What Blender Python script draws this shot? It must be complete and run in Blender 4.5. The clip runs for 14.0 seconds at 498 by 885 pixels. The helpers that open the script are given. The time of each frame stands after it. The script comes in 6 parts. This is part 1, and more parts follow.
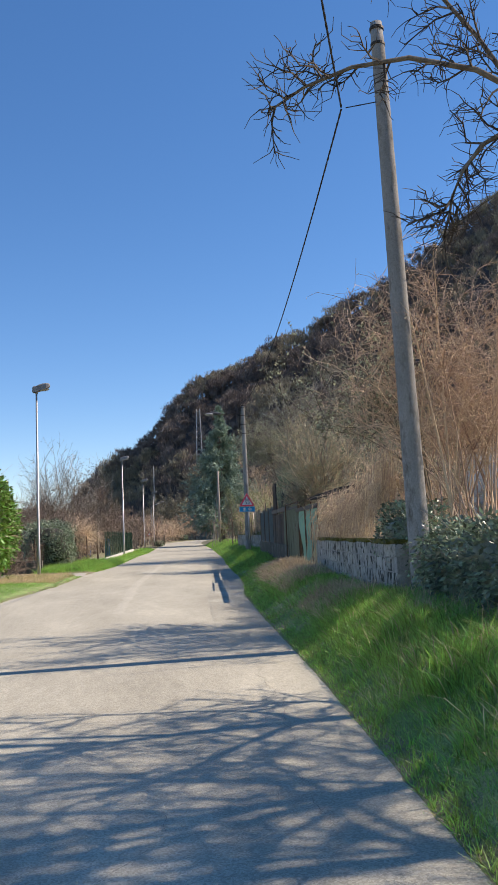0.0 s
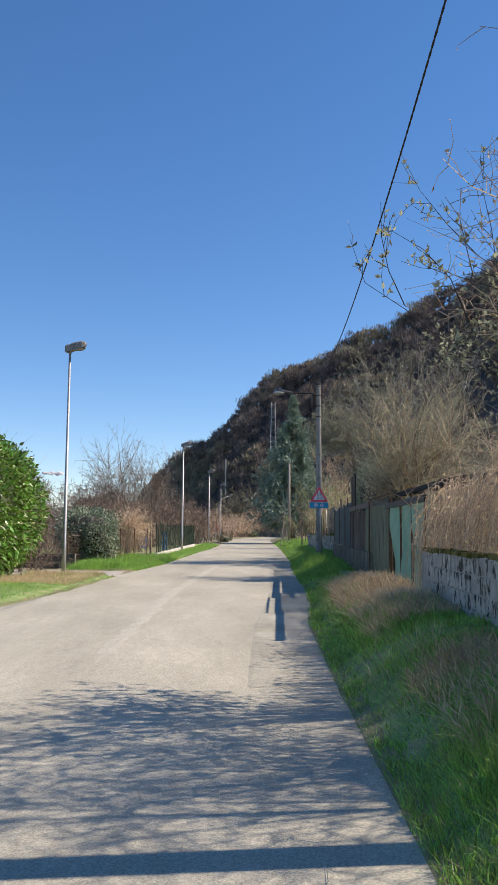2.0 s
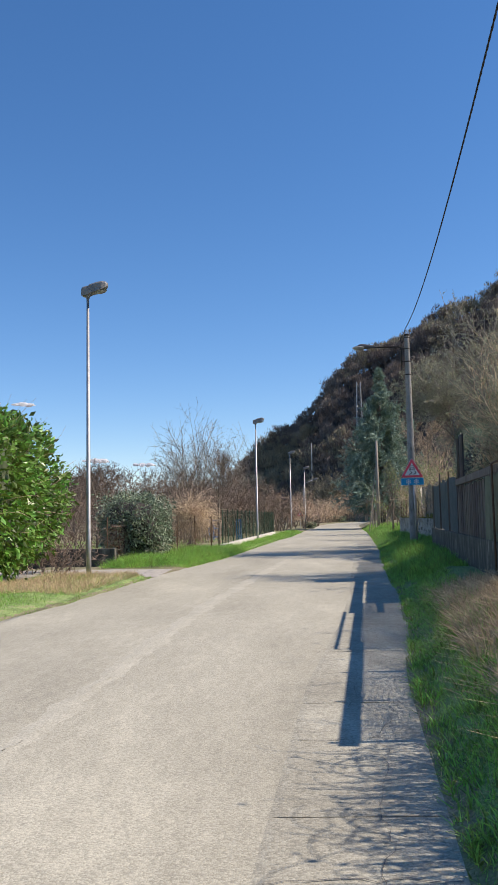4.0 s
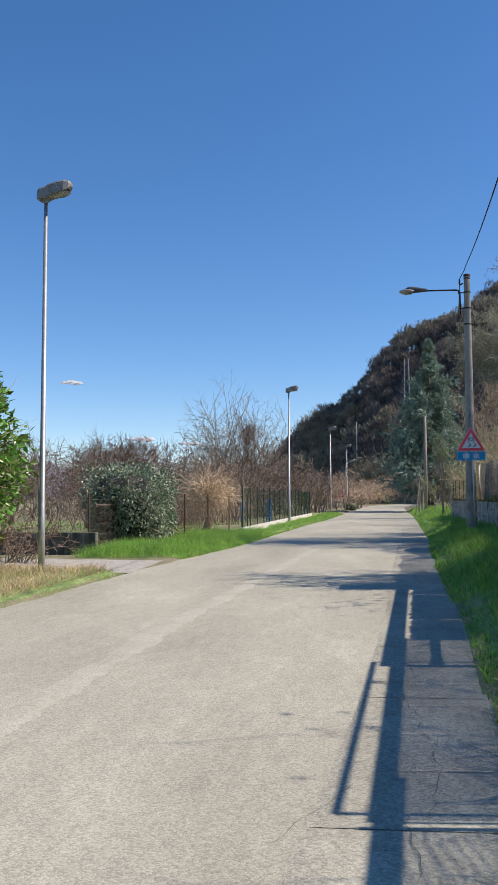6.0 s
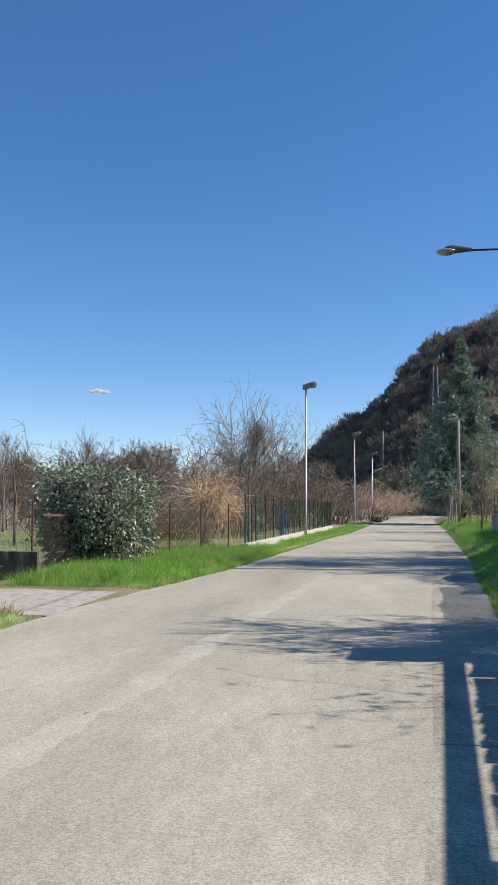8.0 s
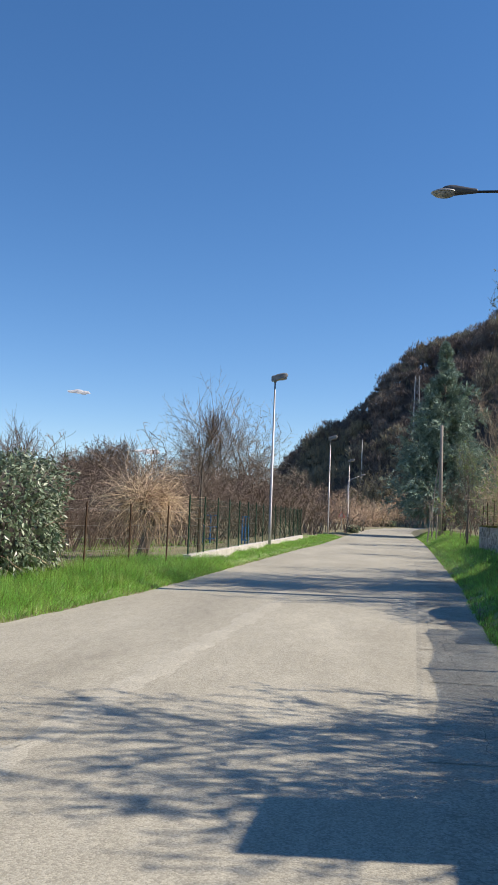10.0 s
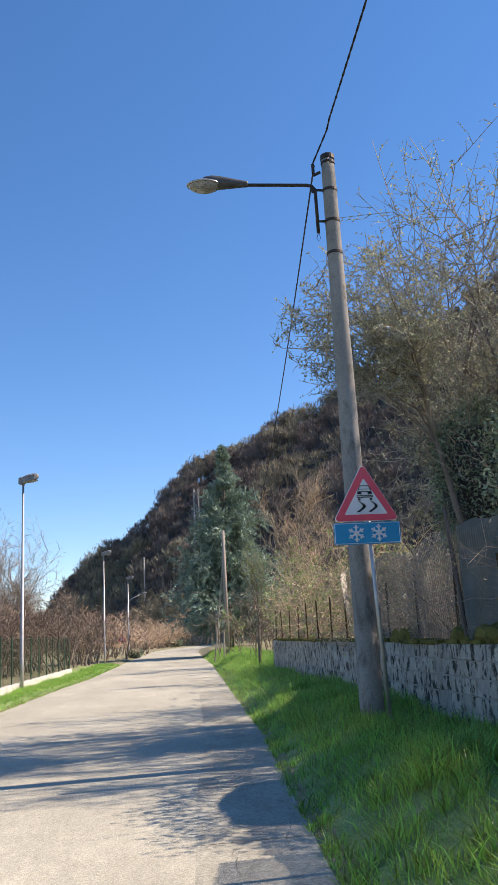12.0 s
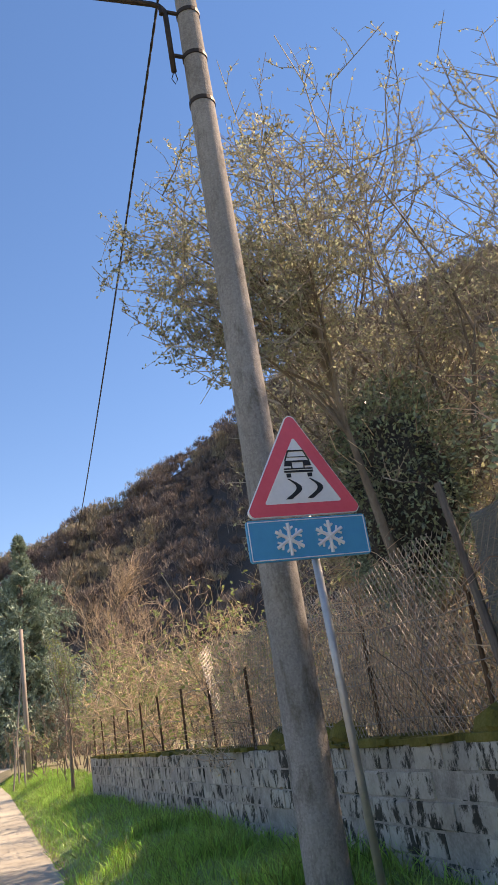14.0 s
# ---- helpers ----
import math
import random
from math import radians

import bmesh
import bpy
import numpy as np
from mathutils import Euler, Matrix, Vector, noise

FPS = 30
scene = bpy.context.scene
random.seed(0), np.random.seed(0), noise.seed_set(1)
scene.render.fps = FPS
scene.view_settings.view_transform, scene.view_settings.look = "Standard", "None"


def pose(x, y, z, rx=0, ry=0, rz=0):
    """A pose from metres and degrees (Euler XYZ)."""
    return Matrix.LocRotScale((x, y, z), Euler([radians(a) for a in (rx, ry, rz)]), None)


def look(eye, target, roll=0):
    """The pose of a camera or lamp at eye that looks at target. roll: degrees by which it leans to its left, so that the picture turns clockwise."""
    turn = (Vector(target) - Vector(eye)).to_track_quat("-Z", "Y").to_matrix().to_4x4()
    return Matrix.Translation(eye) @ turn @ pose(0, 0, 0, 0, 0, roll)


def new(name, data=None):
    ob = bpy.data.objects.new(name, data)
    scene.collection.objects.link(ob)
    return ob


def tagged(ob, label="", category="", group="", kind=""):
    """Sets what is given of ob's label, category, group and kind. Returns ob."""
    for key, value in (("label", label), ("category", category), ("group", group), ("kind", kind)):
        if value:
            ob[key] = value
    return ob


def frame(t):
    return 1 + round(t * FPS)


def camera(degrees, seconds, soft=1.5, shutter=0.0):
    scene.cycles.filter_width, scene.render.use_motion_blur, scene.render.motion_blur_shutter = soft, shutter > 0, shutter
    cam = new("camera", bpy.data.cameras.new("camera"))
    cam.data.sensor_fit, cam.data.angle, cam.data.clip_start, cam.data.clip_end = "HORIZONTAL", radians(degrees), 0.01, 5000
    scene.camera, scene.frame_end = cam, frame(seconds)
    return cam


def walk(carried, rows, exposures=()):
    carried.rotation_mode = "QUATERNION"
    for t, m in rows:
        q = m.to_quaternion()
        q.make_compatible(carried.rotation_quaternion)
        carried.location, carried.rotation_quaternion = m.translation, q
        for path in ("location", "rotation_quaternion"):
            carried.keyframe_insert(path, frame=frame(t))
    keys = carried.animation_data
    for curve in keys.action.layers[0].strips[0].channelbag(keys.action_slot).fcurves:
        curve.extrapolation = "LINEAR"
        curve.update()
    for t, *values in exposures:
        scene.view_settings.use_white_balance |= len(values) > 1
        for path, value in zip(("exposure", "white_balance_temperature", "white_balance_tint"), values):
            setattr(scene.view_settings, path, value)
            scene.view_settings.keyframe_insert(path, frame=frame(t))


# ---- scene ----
cam = camera(33.3, 14.0, 1.1)
PATH = [
    (0, (1.781, 0.206, 1.697), (2.097, 2.17, 1.908), -2.4),
    (0.5, (2.046, 1.991, 1.671), (2.34, 3.963, 1.838), -1.7),
    (1, (2.343, 3.757, 1.662), (2.609, 5.733, 1.827), -1.2),
    (1.5, (2.64, 5.482, 1.671), (2.874, 7.457, 1.875), 0.5),
    (2, (2.907, 7.126, 1.728), (3.043, 9.11, 1.936), 0.4),
    (2.5, (3.123, 8.998, 1.708), (3.166, 10.987, 1.912), -0.0),
    (3, (3.355, 10.752, 1.7), (3.365, 12.742, 1.904), -0.7),
    (5.5, (4.421, 18.737, 1.634), (4.242, 20.725, 1.761), -0.6),
    (6, (4.474, 20.242, 1.633), (4.29, 22.229, 1.764), -0.2),
    (6.5, (4.512, 21.762, 1.627), (4.287, 23.743, 1.778), 0.3),
    (7, (4.548, 23.22, 1.63), (4.303, 25.199, 1.785), 0.3),
    (7.5, (4.631, 24.64, 1.646), (4.385, 26.619, 1.799), 0.3),
    (10, (5.051, 31.079, 1.599), (4.852, 33.062, 1.77), 2.2),
    (10.5, (5.166, 32.525, 1.604), (5.143, 34.514, 1.812), -0.1),
    (11, (5.374, 33.932, 1.665), (5.528, 35.897, 2.005), -0.7),
    (11.5, (5.594, 35.402, 1.71), (5.843, 37.347, 2.108), -1.6),
    (12, (5.81, 36.95, 1.704), (6.131, 38.873, 2.152), -3.1),
    (12.5, (6.022, 38.485, 1.714), (6.44, 40.381, 2.198), -4.4),
    (13, (6.204, 39.962, 1.754), (6.709, 41.817, 2.306), -6.1),
    (13.5, (6.375, 41.371, 1.796), (7.015, 43.164, 2.41), -7.7),
    (14, (6.501, 42.625, 1.818), (7.284, 44.357, 2.441), -9.1),
]
walk(cam, [(t, look(eye, target, roll)) for t, eye, target, roll in PATH],
     [(0, 0.38, 7450, 19), (3, 0.3, 7300, 18), (7.5, 0.2, 7000, 16), (10, 0.2, 7200, 16), (11, 0.44, 7300, 18), (12, 0.66, 7600, 20), (13, 0.76, 8800, 26), (14, 0.98, 10000, 29)])

# ---- world, sun ----
SUN_EL, SUN_AZ = radians(43.5), radians(87)  # azimuth clockwise from +y
world = bpy.data.worlds.new("world")
scene.world = world
world.use_nodes = True
wn = world.node_tree.nodes
sky = wn.new("ShaderNodeTexSky")
sky.sky_type, sky.sun_disc = "NISHITA", False
sky.sun_elevation, sky.sun_rotation = SUN_EL, SUN_AZ
sky.altitude, sky.air_density, sky.dust_density, sky.ozone_density = 1500, 1.0, 0.0, 5.0
wn["Background"].inputs["Strength"].default_value = 0.17
tone = wn.new("ShaderNodeHueSaturation")
tone.inputs["Hue"].default_value = 0.503
tone.inputs["Saturation"].default_value = 1.27
soften = wn.new("ShaderNodeGamma")
soften.inputs["Gamma"].default_value = 0.88
world.node_tree.links.new(sky.outputs[0], soften.inputs["Color"])
world.node_tree.links.new(soften.outputs[0], tone.inputs["Color"])
world.node_tree.links.new(tone.outputs[0], wn["Background"].inputs["Color"])
sun = new("sun", bpy.data.lights.new("sun", "SUN"))
sun.data.energy, sun.data.angle, sun.data.color = 4.8, radians(0.53), (1.0, 0.95, 0.87)
sun_dir = Vector((math.sin(SUN_AZ) * math.cos(SUN_EL), math.cos(SUN_AZ) * math.cos(SUN_EL), math.sin(SUN_EL)))
sun.matrix_world = look(sun_dir * 100, (0, 0, 0))

# ---- materials ----


def material(name, stops, scale=3.0, detail=6.0, rough=0.8, bump=0.2, metal=0.0, stretch=(1, 1, 1), fine=40.0, rand="", rand_amount=0.25, spec=0.3,
             patches=None, translucent=0.0, litter=None, speckle=None):
    """A procedural surface: two noises (stains and grain) mix the colours of stops; rand varies pieces; patches adds stains of another colour."""
    m = bpy.data.materials.new(name)
    m.use_nodes = True
    nt = m.node_tree
    n, l = nt.nodes, nt.links
    bsdf = n["Principled BSDF"]
    co = n.new("ShaderNodeNewGeometry")
    mp = n.new("ShaderNodeMapping")
    mp.inputs["Scale"].default_value = stretch
    l.new(co.outputs["Position"], mp.inputs["Vector"])
    big = n.new("ShaderNodeTexNoise")
    big.inputs["Scale"].default_value, big.inputs["Detail"].default_value, big.inputs["Roughness"].default_value = scale, detail, 0.62
    small = n.new("ShaderNodeTexNoise")
    small.inputs["Scale"].default_value, small.inputs["Detail"].default_value = fine, 4.0
    l.new(mp.outputs[0], big.inputs["Vector"])
    l.new(mp.outputs[0], small.inputs["Vector"])
    mix = n.new("ShaderNodeMath")
    mix.operation = "MULTIPLY_ADD"
    l.new(small.outputs["Fac"], mix.inputs[0])
    mix.inputs[1].default_value = 0.35
    sub = n.new("ShaderNodeMath")
    sub.operation = "SUBTRACT"
    l.new(big.outputs["Fac"], sub.inputs[0])
    sub.inputs[1].default_value = 0.175
    l.new(sub.outputs[0], mix.inputs[2])
    ramp = n.new("ShaderNodeValToRGB")
    els = ramp.color_ramp.elements
    while len(els) < len(stops):
        els.new(0.5)
    for e, (pos, col) in zip(els, stops):
        e.position, e.color = pos, (*col, 1)
    l.new(mix.outputs[0], ramp.inputs[0])
    colour = ramp.outputs[0]
    if patches:
        pcol, pscale, plo, phi = patches[:4]
        pn = n.new("ShaderNodeTexNoise")
        pn.inputs["Scale"].default_value, pn.inputs["Detail"].default_value, pn.inputs["Roughness"].default_value = pscale, 8.0, 0.7
        pm = n.new("ShaderNodeMapping")
        pm.inputs["Scale"].default_value = patches[4] if len(patches) > 4 else (1, 1, 1)
        l.new(co.outputs["Position"], pm.inputs["Vector"])
        l.new(pm.outputs[0], pn.inputs["Vector"])
        pr = n.new("ShaderNodeMapRange")
        pr.inputs["From Min"].default_value, pr.inputs["From Max"].default_value = plo, phi
        l.new(pn.outputs["Fac"], pr.inputs["Value"])
        px = n.new("ShaderNodeMix")
        px.data_type = "RGBA"
        l.new(pr.outputs["Result"], px.inputs["Factor"])
        l.new(colour, px.inputs["A"])
        px.inputs["B"].default_value = (*pcol, 1)
        colour = px.outputs["Result"]
    if litter:
        sp = n.new("ShaderNodeSeparateXYZ")
        l.new(co.outputs["Position"], sp.inputs[0])
        lr = n.new("ShaderNodeMapRange")
        lr.inputs["From Min"].default_value, lr.inputs["From Max"].default_value = 1.0, 4.0
        l.new(sp.outputs["Z"], lr.inputs["Value"])
        lx = n.new("ShaderNodeMix")
        lx.data_type = "RGBA"
        l.new(lr.outputs["Result"], lx.inputs["Factor"])
        l.new(colour, lx.inputs["A"])
        lx.inputs["B"].default_value = (*litter, 1)
        colour = lx.outputs["Result"]
    if rand:
        if rand == "object":
            src = n.new("ShaderNodeObjectInfo").outputs["Random"]
        else:
            src = n.new("ShaderNodeNewGeometry").outputs["Random Per Island"]
        hsv = n.new("ShaderNodeHueSaturation")
        mr = n.new("ShaderNodeMapRange")
        mr.inputs["To Min"].default_value, mr.inputs["To Max"].default_value = 1 - rand_amount, 1 + rand_amount
        l.new(src, mr.inputs["Value"])
        l.new(mr.outputs["Result"], hsv.inputs["Value"])
        mh = n.new("ShaderNodeMapRange")
        mh.inputs["To Min"].default_value, mh.inputs["To Max"].default_value = 0.5 - 0.05 * rand_amount, 0.5 + 0.05 * rand_amount
        l.new(src, mh.inputs["Value"])
        l.new(mh.outputs["Result"], hsv.inputs["Hue"])
        l.new(colour, hsv.inputs["Color"])
        colour = hsv.outputs["Color"]
    grain = None
    if speckle:
        vo = n.new("ShaderNodeTexVoronoi")
        vo.inputs["Scale"].default_value = speckle[0]
        l.new(co.outputs["Position"], vo.inputs["Vector"])
        sc = n.new("ShaderNodeSeparateColor")
        l.new(vo.outputs["Color"], sc.inputs[0])
        sr = n.new("ShaderNodeMapRange")
        sr.inputs["To Min"].default_value, sr.inputs["To Max"].default_value = 1 - speckle[1], 1 + speckle[1]
        l.new(sc.outputs[0], sr.inputs["Value"])
        sv = n.new("ShaderNodeHueSaturation")
        l.new(sr.outputs["Result"], sv.inputs["Value"])
        l.new(colour, sv.inputs["Color"])
        colour = sv.outputs["Color"]
        grain = vo.outputs["Distance"]
    l.new(colour, bsdf.inputs["Base Color"])
    bsdf.inputs["Roughness"].default_value = rough
    bsdf.inputs["Metallic"].default_value = metal
    bsdf.inputs["Specular IOR Level"].default_value = spec
    if bump:
        b = n.new("ShaderNodeBump")
        b.inputs["Strength"].default_value, b.inputs["Distance"].default_value = bump, 0.02
        l.new(grain if grain is not None else mix.outputs[0], b.inputs["Height"])
        if grain is not None:
            b.invert = True
            b.inputs["Distance"].default_value = 0.006
        l.new(b.outputs[0], bsdf.inputs["Normal"])
    if translucent:
        tr = n.new("ShaderNodeBsdfTranslucent")
        l.new(colour, tr.inputs["Color"])
        ms = n.new("ShaderNodeMixShader")
        ms.inputs[0].default_value = translucent
        l.new(bsdf.outputs[0], ms.inputs[1])
        l.new(tr.outputs[0], ms.inputs[2])
        l.new(ms.outputs[0], n["Material Output"].inputs["Surface"])
    return m


M_ASPHALT = material("asphalt", [(0.25, (0.3, 0.285, 0.224)), (0.42, (0.37, 0.352, 0.278)), (0.55, (0.415, 0.396, 0.314)), (0.75, (0.52, 0.497, 0.394))], scale=0.55, fine=9, rough=0.9, bump=0.35, stretch=(1, 0.3, 1),
                     patches=((0.29, 0.276, 0.228), 14.0, 0.56, 0.8), speckle=(85.0, 0.24))
M_CRACK = material("crack", [(0.3, (0.11, 0.105, 0.095)), (0.7, (0.17, 0.16, 0.145))], scale=5)
M_GROUND = material("earth", [(0.25, (0.14, 0.115, 0.075)), (0.45, (0.29, 0.24, 0.165)), (0.6, (0.2, 0.21, 0.1)), (0.8, (0.37, 0.315, 0.225))], scale=0.9, fine=25, bump=0.6, rough=1.0, litter=(0.085, 0.07, 0.06), speckle=(60.0, 0.3),
                    patches=((0.18, 0.19, 0.09), 0.5, 0.46, 0.62))
M_GRAVEL = material("gravel", [(0.25, (0.22, 0.2, 0.17)), (0.5, (0.42, 0.39, 0.34)), (0.8, (0.55, 0.52, 0.46))], scale=6, fine=45, bump=0.9, rough=0.95)
M_GRASS = material("grass", [(0.3, (0.16, 0.33, 0.06)), (0.5, (0.26, 0.47, 0.09)), (0.65, (0.37, 0.54, 0.12)), (0.85, (0.5, 0.56, 0.22))], scale=1.6, rand="island", rand_amount=0.62, bump=0, rough=0.4, spec=0.5, translucent=0.5,
                   patches=((0.46, 0.4, 0.24), 1.3, 0.6, 0.74))
M_TURF = material("turf", [(0.25, (0.12, 0.16, 0.06)), (0.45, (0.2, 0.29, 0.1)), (0.6, (0.27, 0.36, 0.13)), (0.8, (0.38, 0.38, 0.2))], scale=2.2, fine=60, bump=0.9, rough=0.95, patches=((0.34, 0.29, 0.19), 1.1, 0.56, 0.68), speckle=(110.0, 0.45))
M_DRY = material("dry_grass", [(0.3, (0.5, 0.36, 0.22)), (0.6, (0.66, 0.51, 0.33)), (0.85, (0.78, 0.65, 0.46))], scale=0.8, rand="island", rand_amount=0.35, bump=0, rough=0.8, translucent=0.25)
M_CONCRETE = material("pole_concrete", [(0.25, (0.19, 0.185, 0.17)), (0.5, (0.275, 0.268, 0.25)), (0.8, (0.37, 0.362, 0.34))], scale=2.5, fine=60, bump=0.6, rough=0.9, stretch=(1, 1, 0.35),
                      patches=((0.12, 0.11, 0.09), 5.0, 0.5, 0.66, (1, 1, 0.35)), speckle=(70.0, 0.13))
M_STRIP = material("patched_asphalt", [(0.25, (0.26, 0.249, 0.199)), (0.42, (0.325, 0.31, 0.247)), (0.55, (0.37, 0.355, 0.285)), (0.75, (0.47, 0.452, 0.361))], scale=1.2, fine=12, rough=0.92, bump=0.4, stretch=(1, 0.5, 1),
                   patches=((0.2, 0.193, 0.157), 5.0, 0.56, 0.74), speckle=(70.0, 0.26))
M_WORN = material("worn_road_paint", [(0.3, (0.4, 0.382, 0.304)), (0.6, (0.455, 0.436, 0.351)), (0.8, (0.54, 0.518, 0.418))], scale=1.5, fine=14, rough=0.9, bump=0, speckle=(85.0, 0.22))
M_SHOOT = material("dark_twig", [(0.3, (0.055, 0.043, 0.034)), (0.6, (0.1, 0.08, 0.064)), (0.85, (0.16, 0.13, 0.105))], scale=1.5, rand="island", rand_amount=0.3, bump=0, rough=0.9)
# Air haze over the far ridge, put into its base colour.
M_HAZEHILL = material("hazed_woods", [(0.3, (0.14, 0.155, 0.2)), (0.6, (0.19, 0.205, 0.255)), (0.8, (0.24, 0.255, 0.3))], scale=0.012, fine=0.06, bump=0, rough=1.0)
M_KERB = material("kerb_concrete", [(0.25, (0.42, 0.40, 0.36)), (0.55, (0.58, 0.56, 0.51)), (0.8, (0.66, 0.64, 0.59))], scale=2, fine=50, bump=0.3)
M_BLOCK = material("wall_block", [(0.2, (0.25, 0.235, 0.2)), (0.45, (0.37, 0.35, 0.3)), (0.7, (0.48, 0.46, 0.405))], scale=4, fine=35, bump=0.7, rough=0.95, rand="object", rand_amount=0.15,
                   patches=((0.05, 0.047, 0.038), 4.6, 0.505, 0.57, (1.5, 1.5, 0.8)))
M_MORTAR = material("mortar", [(0.3, (0.22, 0.21, 0.185)), (0.7, (0.42, 0.4, 0.36))], scale=5, bump=0.5)
M_MOSS = material("moss", [(0.3, (0.06, 0.06, 0.015)), (0.6, (0.16, 0.14, 0.03)), (0.8, (0.24, 0.2, 0.07))], scale=4, fine=50, bump=1.0, rough=1.0)
M_STEEL = material("galvanised_steel", [(0.3, (0.36, 0.36, 0.35)), (0.6, (0.46, 0.46, 0.45)), (0.8, (0.54, 0.54, 0.53))], scale=5, fine=30, bump=0.05, rough=0.5, metal=0.75, spec=0.5)
M_DARKMETAL = material("dark_iron", [(0.3, (0.03, 0.025, 0.022)), (0.7, (0.07, 0.055, 0.045))], scale=8, bump=0.15, rough=0.6, metal=0.4)
M_LAMPBODY = material("lamp_housing", [(0.3, (0.15, 0.15, 0.15)), (0.7, (0.25, 0.25, 0.248))], scale=5, bump=0.05, rough=0.5)
M_NECK = material("lamp_neck", [(0.3, (0.05, 0.052, 0.055)), (0.7, (0.1, 0.102, 0.105))], scale=5, bump=0.05, rough=0.5)
M_LAMPGLASS = material("lamp_bowl", [(0.3, (0.2, 0.2, 0.19)), (0.7, (0.32, 0.32, 0.3))], scale=6, bump=0.0, rough=0.18, spec=0.6)
M_CABLE = material("cable_rubber", [(0.3, (0.012, 0.012, 0.012)), (0.7, (0.03, 0.03, 0.03))], scale=20, bump=0.2, rough=0.7)
M_RED = material("sign_red", [(0.3, (0.84, 0.075, 0.11)), (0.7, (0.92, 0.1, 0.135))], scale=3, bump=0, rough=0.35, spec=0.5)
M_WHITE = material("sign_white", [(0.3, (0.68, 0.68, 0.67)), (0.7, (0.80, 0.80, 0.79))], scale=3, bump=0, rough=0.35, spec=0.5)
M_BLUE = material("sign_blue", [(0.3, (0.001, 0.29, 0.5)), (0.7, (0.002, 0.33, 0.56))], scale=3, bump=0, rough=0.4, spec=0.2)
M_BLACK = material("sign_black", [(0.3, (0.01, 0.01, 0.012)), (0.7, (0.02, 0.02, 0.02))], scale=3, bump=0, rough=0.4)
M_WOOD = material("weathered_wood", [(0.25, (0.07, 0.055, 0.045)), (0.5, (0.14, 0.115, 0.095)), (0.8, (0.22, 0.19, 0.16))], scale=3, fine=30, stretch=(3, 3, 0.3), bump=0.6, rough=0.9, rand="object", rand_amount=0.3)
M_POLEWOOD = material("pole_wood", [(0.25, (0.20, 0.17, 0.14)), (0.5, (0.30, 0.26, 0.22)), (0.8, (0.4, 0.36, 0.31))], scale=3, fine=30, stretch=(3, 3, 0.2), bump=0.4, rough=0.9)
M_GATE = material("gate_sheet", [(0.25, (0.10, 0.12, 0.08)), (0.5, (0.17, 0.19, 0.13)), (0.8, (0.25, 0.26, 0.19))], scale=1.2, fine=20, bump=0.2, rough=0.65, stretch=(1, 1, 0.4),
                  patches=((0.13, 0.08, 0.045), 2.0, 0.58, 0.72))
M_NET = material("green_net", [(0.25, (0.2, 0.4, 0.32)), (0.5, (0.3, 0.52, 0.43)), (0.8, (0.4, 0.6, 0.51))], scale=1.5, fine=60, bump=0.3, rough=0.7, translucent=0.3)
M_SHADENET = material("dark_net", [(0.3, (0.15, 0.185, 0.19)), (0.7, (0.24, 0.275, 0.275))], scale=2, fine=80, bump=0.2, rough=0.8, translucent=0.3)
M_WIRE = material("fence_wire", [(0.3, (0.26, 0.245, 0.22)), (0.7, (0.42, 0.4, 0.37))], scale=9, bump=0, rough=0.6, metal=0.5)
M_GREENMETAL = material("green_paint", [(0.3, (0.015, 0.05, 0.03)), (0.7, (0.03, 0.085, 0.05))], scale=6, bump=0.05, rough=0.5)
M_RUST = material("rusty_post", [(0.3, (0.06, 0.035, 0.022)), (0.7, (0.14, 0.085, 0.05))], scale=8, bump=0.3, rough=0.9)
M_BLUEPAINT = material("blue_paint", [(0.3, (0.02, 0.15, 0.42)), (0.7, (0.04, 0.24, 0.58))], scale=4, bump=0.05, rough=0.45)
M_BARK = material("bark", [(0.25, (0.1, 0.08, 0.062)), (0.5, (0.19, 0.155, 0.12)), (0.8, (0.3, 0.26, 0.21))], scale=6, fine=40, stretch=(1, 1, 0.3), bump=0.8, rough=0.95)
M_TWIG = material("twig_brown", [(0.3, (0.42, 0.29, 0.2)), (0.6, (0.6, 0.44, 0.32)), (0.85, (0.72, 0.56, 0.43))], scale=1.5, rand="island", rand_amount=0.35, bump=0, rough=0.9)
M_TWIGRED = material("twig_reddish", [(0.3, (0.14, 0.1, 0.078)), (0.6, (0.24, 0.178, 0.138)), (0.85, (0.36, 0.28, 0.22))], scale=1.5, rand="island", rand_amount=0.35, bump=0, rough=0.9)
M_TWIGGREY = material("twig_grey", [(0.3, (0.22, 0.19, 0.16)), (0.6, (0.36, 0.32, 0.27)), (0.85, (0.48, 0.44, 0.38))], scale=1.5, rand="island", rand_amount=0.3, bump=0, rough=0.9)
M_TWIGTAN = material("twig_tan", [(0.3, (0.43, 0.31, 0.2)), (0.6, (0.61, 0.46, 0.32)), (0.85, (0.73, 0.58, 0.43))], scale=1.5, rand="island", rand_amount=0.35, bump=0, rough=0.9)
M_BUD = material("bud_leaf", [(0.3, (0.23, 0.24, 0.155)), (0.6, (0.37, 0.38, 0.25)), (0.85, (0.53, 0.53, 0.39))], scale=1.5, rand="island", rand_amount=0.5, bump=0, rough=0.6, translucent=0.5)
M_FRESH = material("fresh_leaf", [(0.3, (0.2, 0.27, 0.09)), (0.6, (0.31, 0.38, 0.15)), (0.85, (0.42, 0.47, 0.22))], scale=1.5, rand="island", rand_amount=0.35, bump=0, rough=0.6, translucent=0.4)
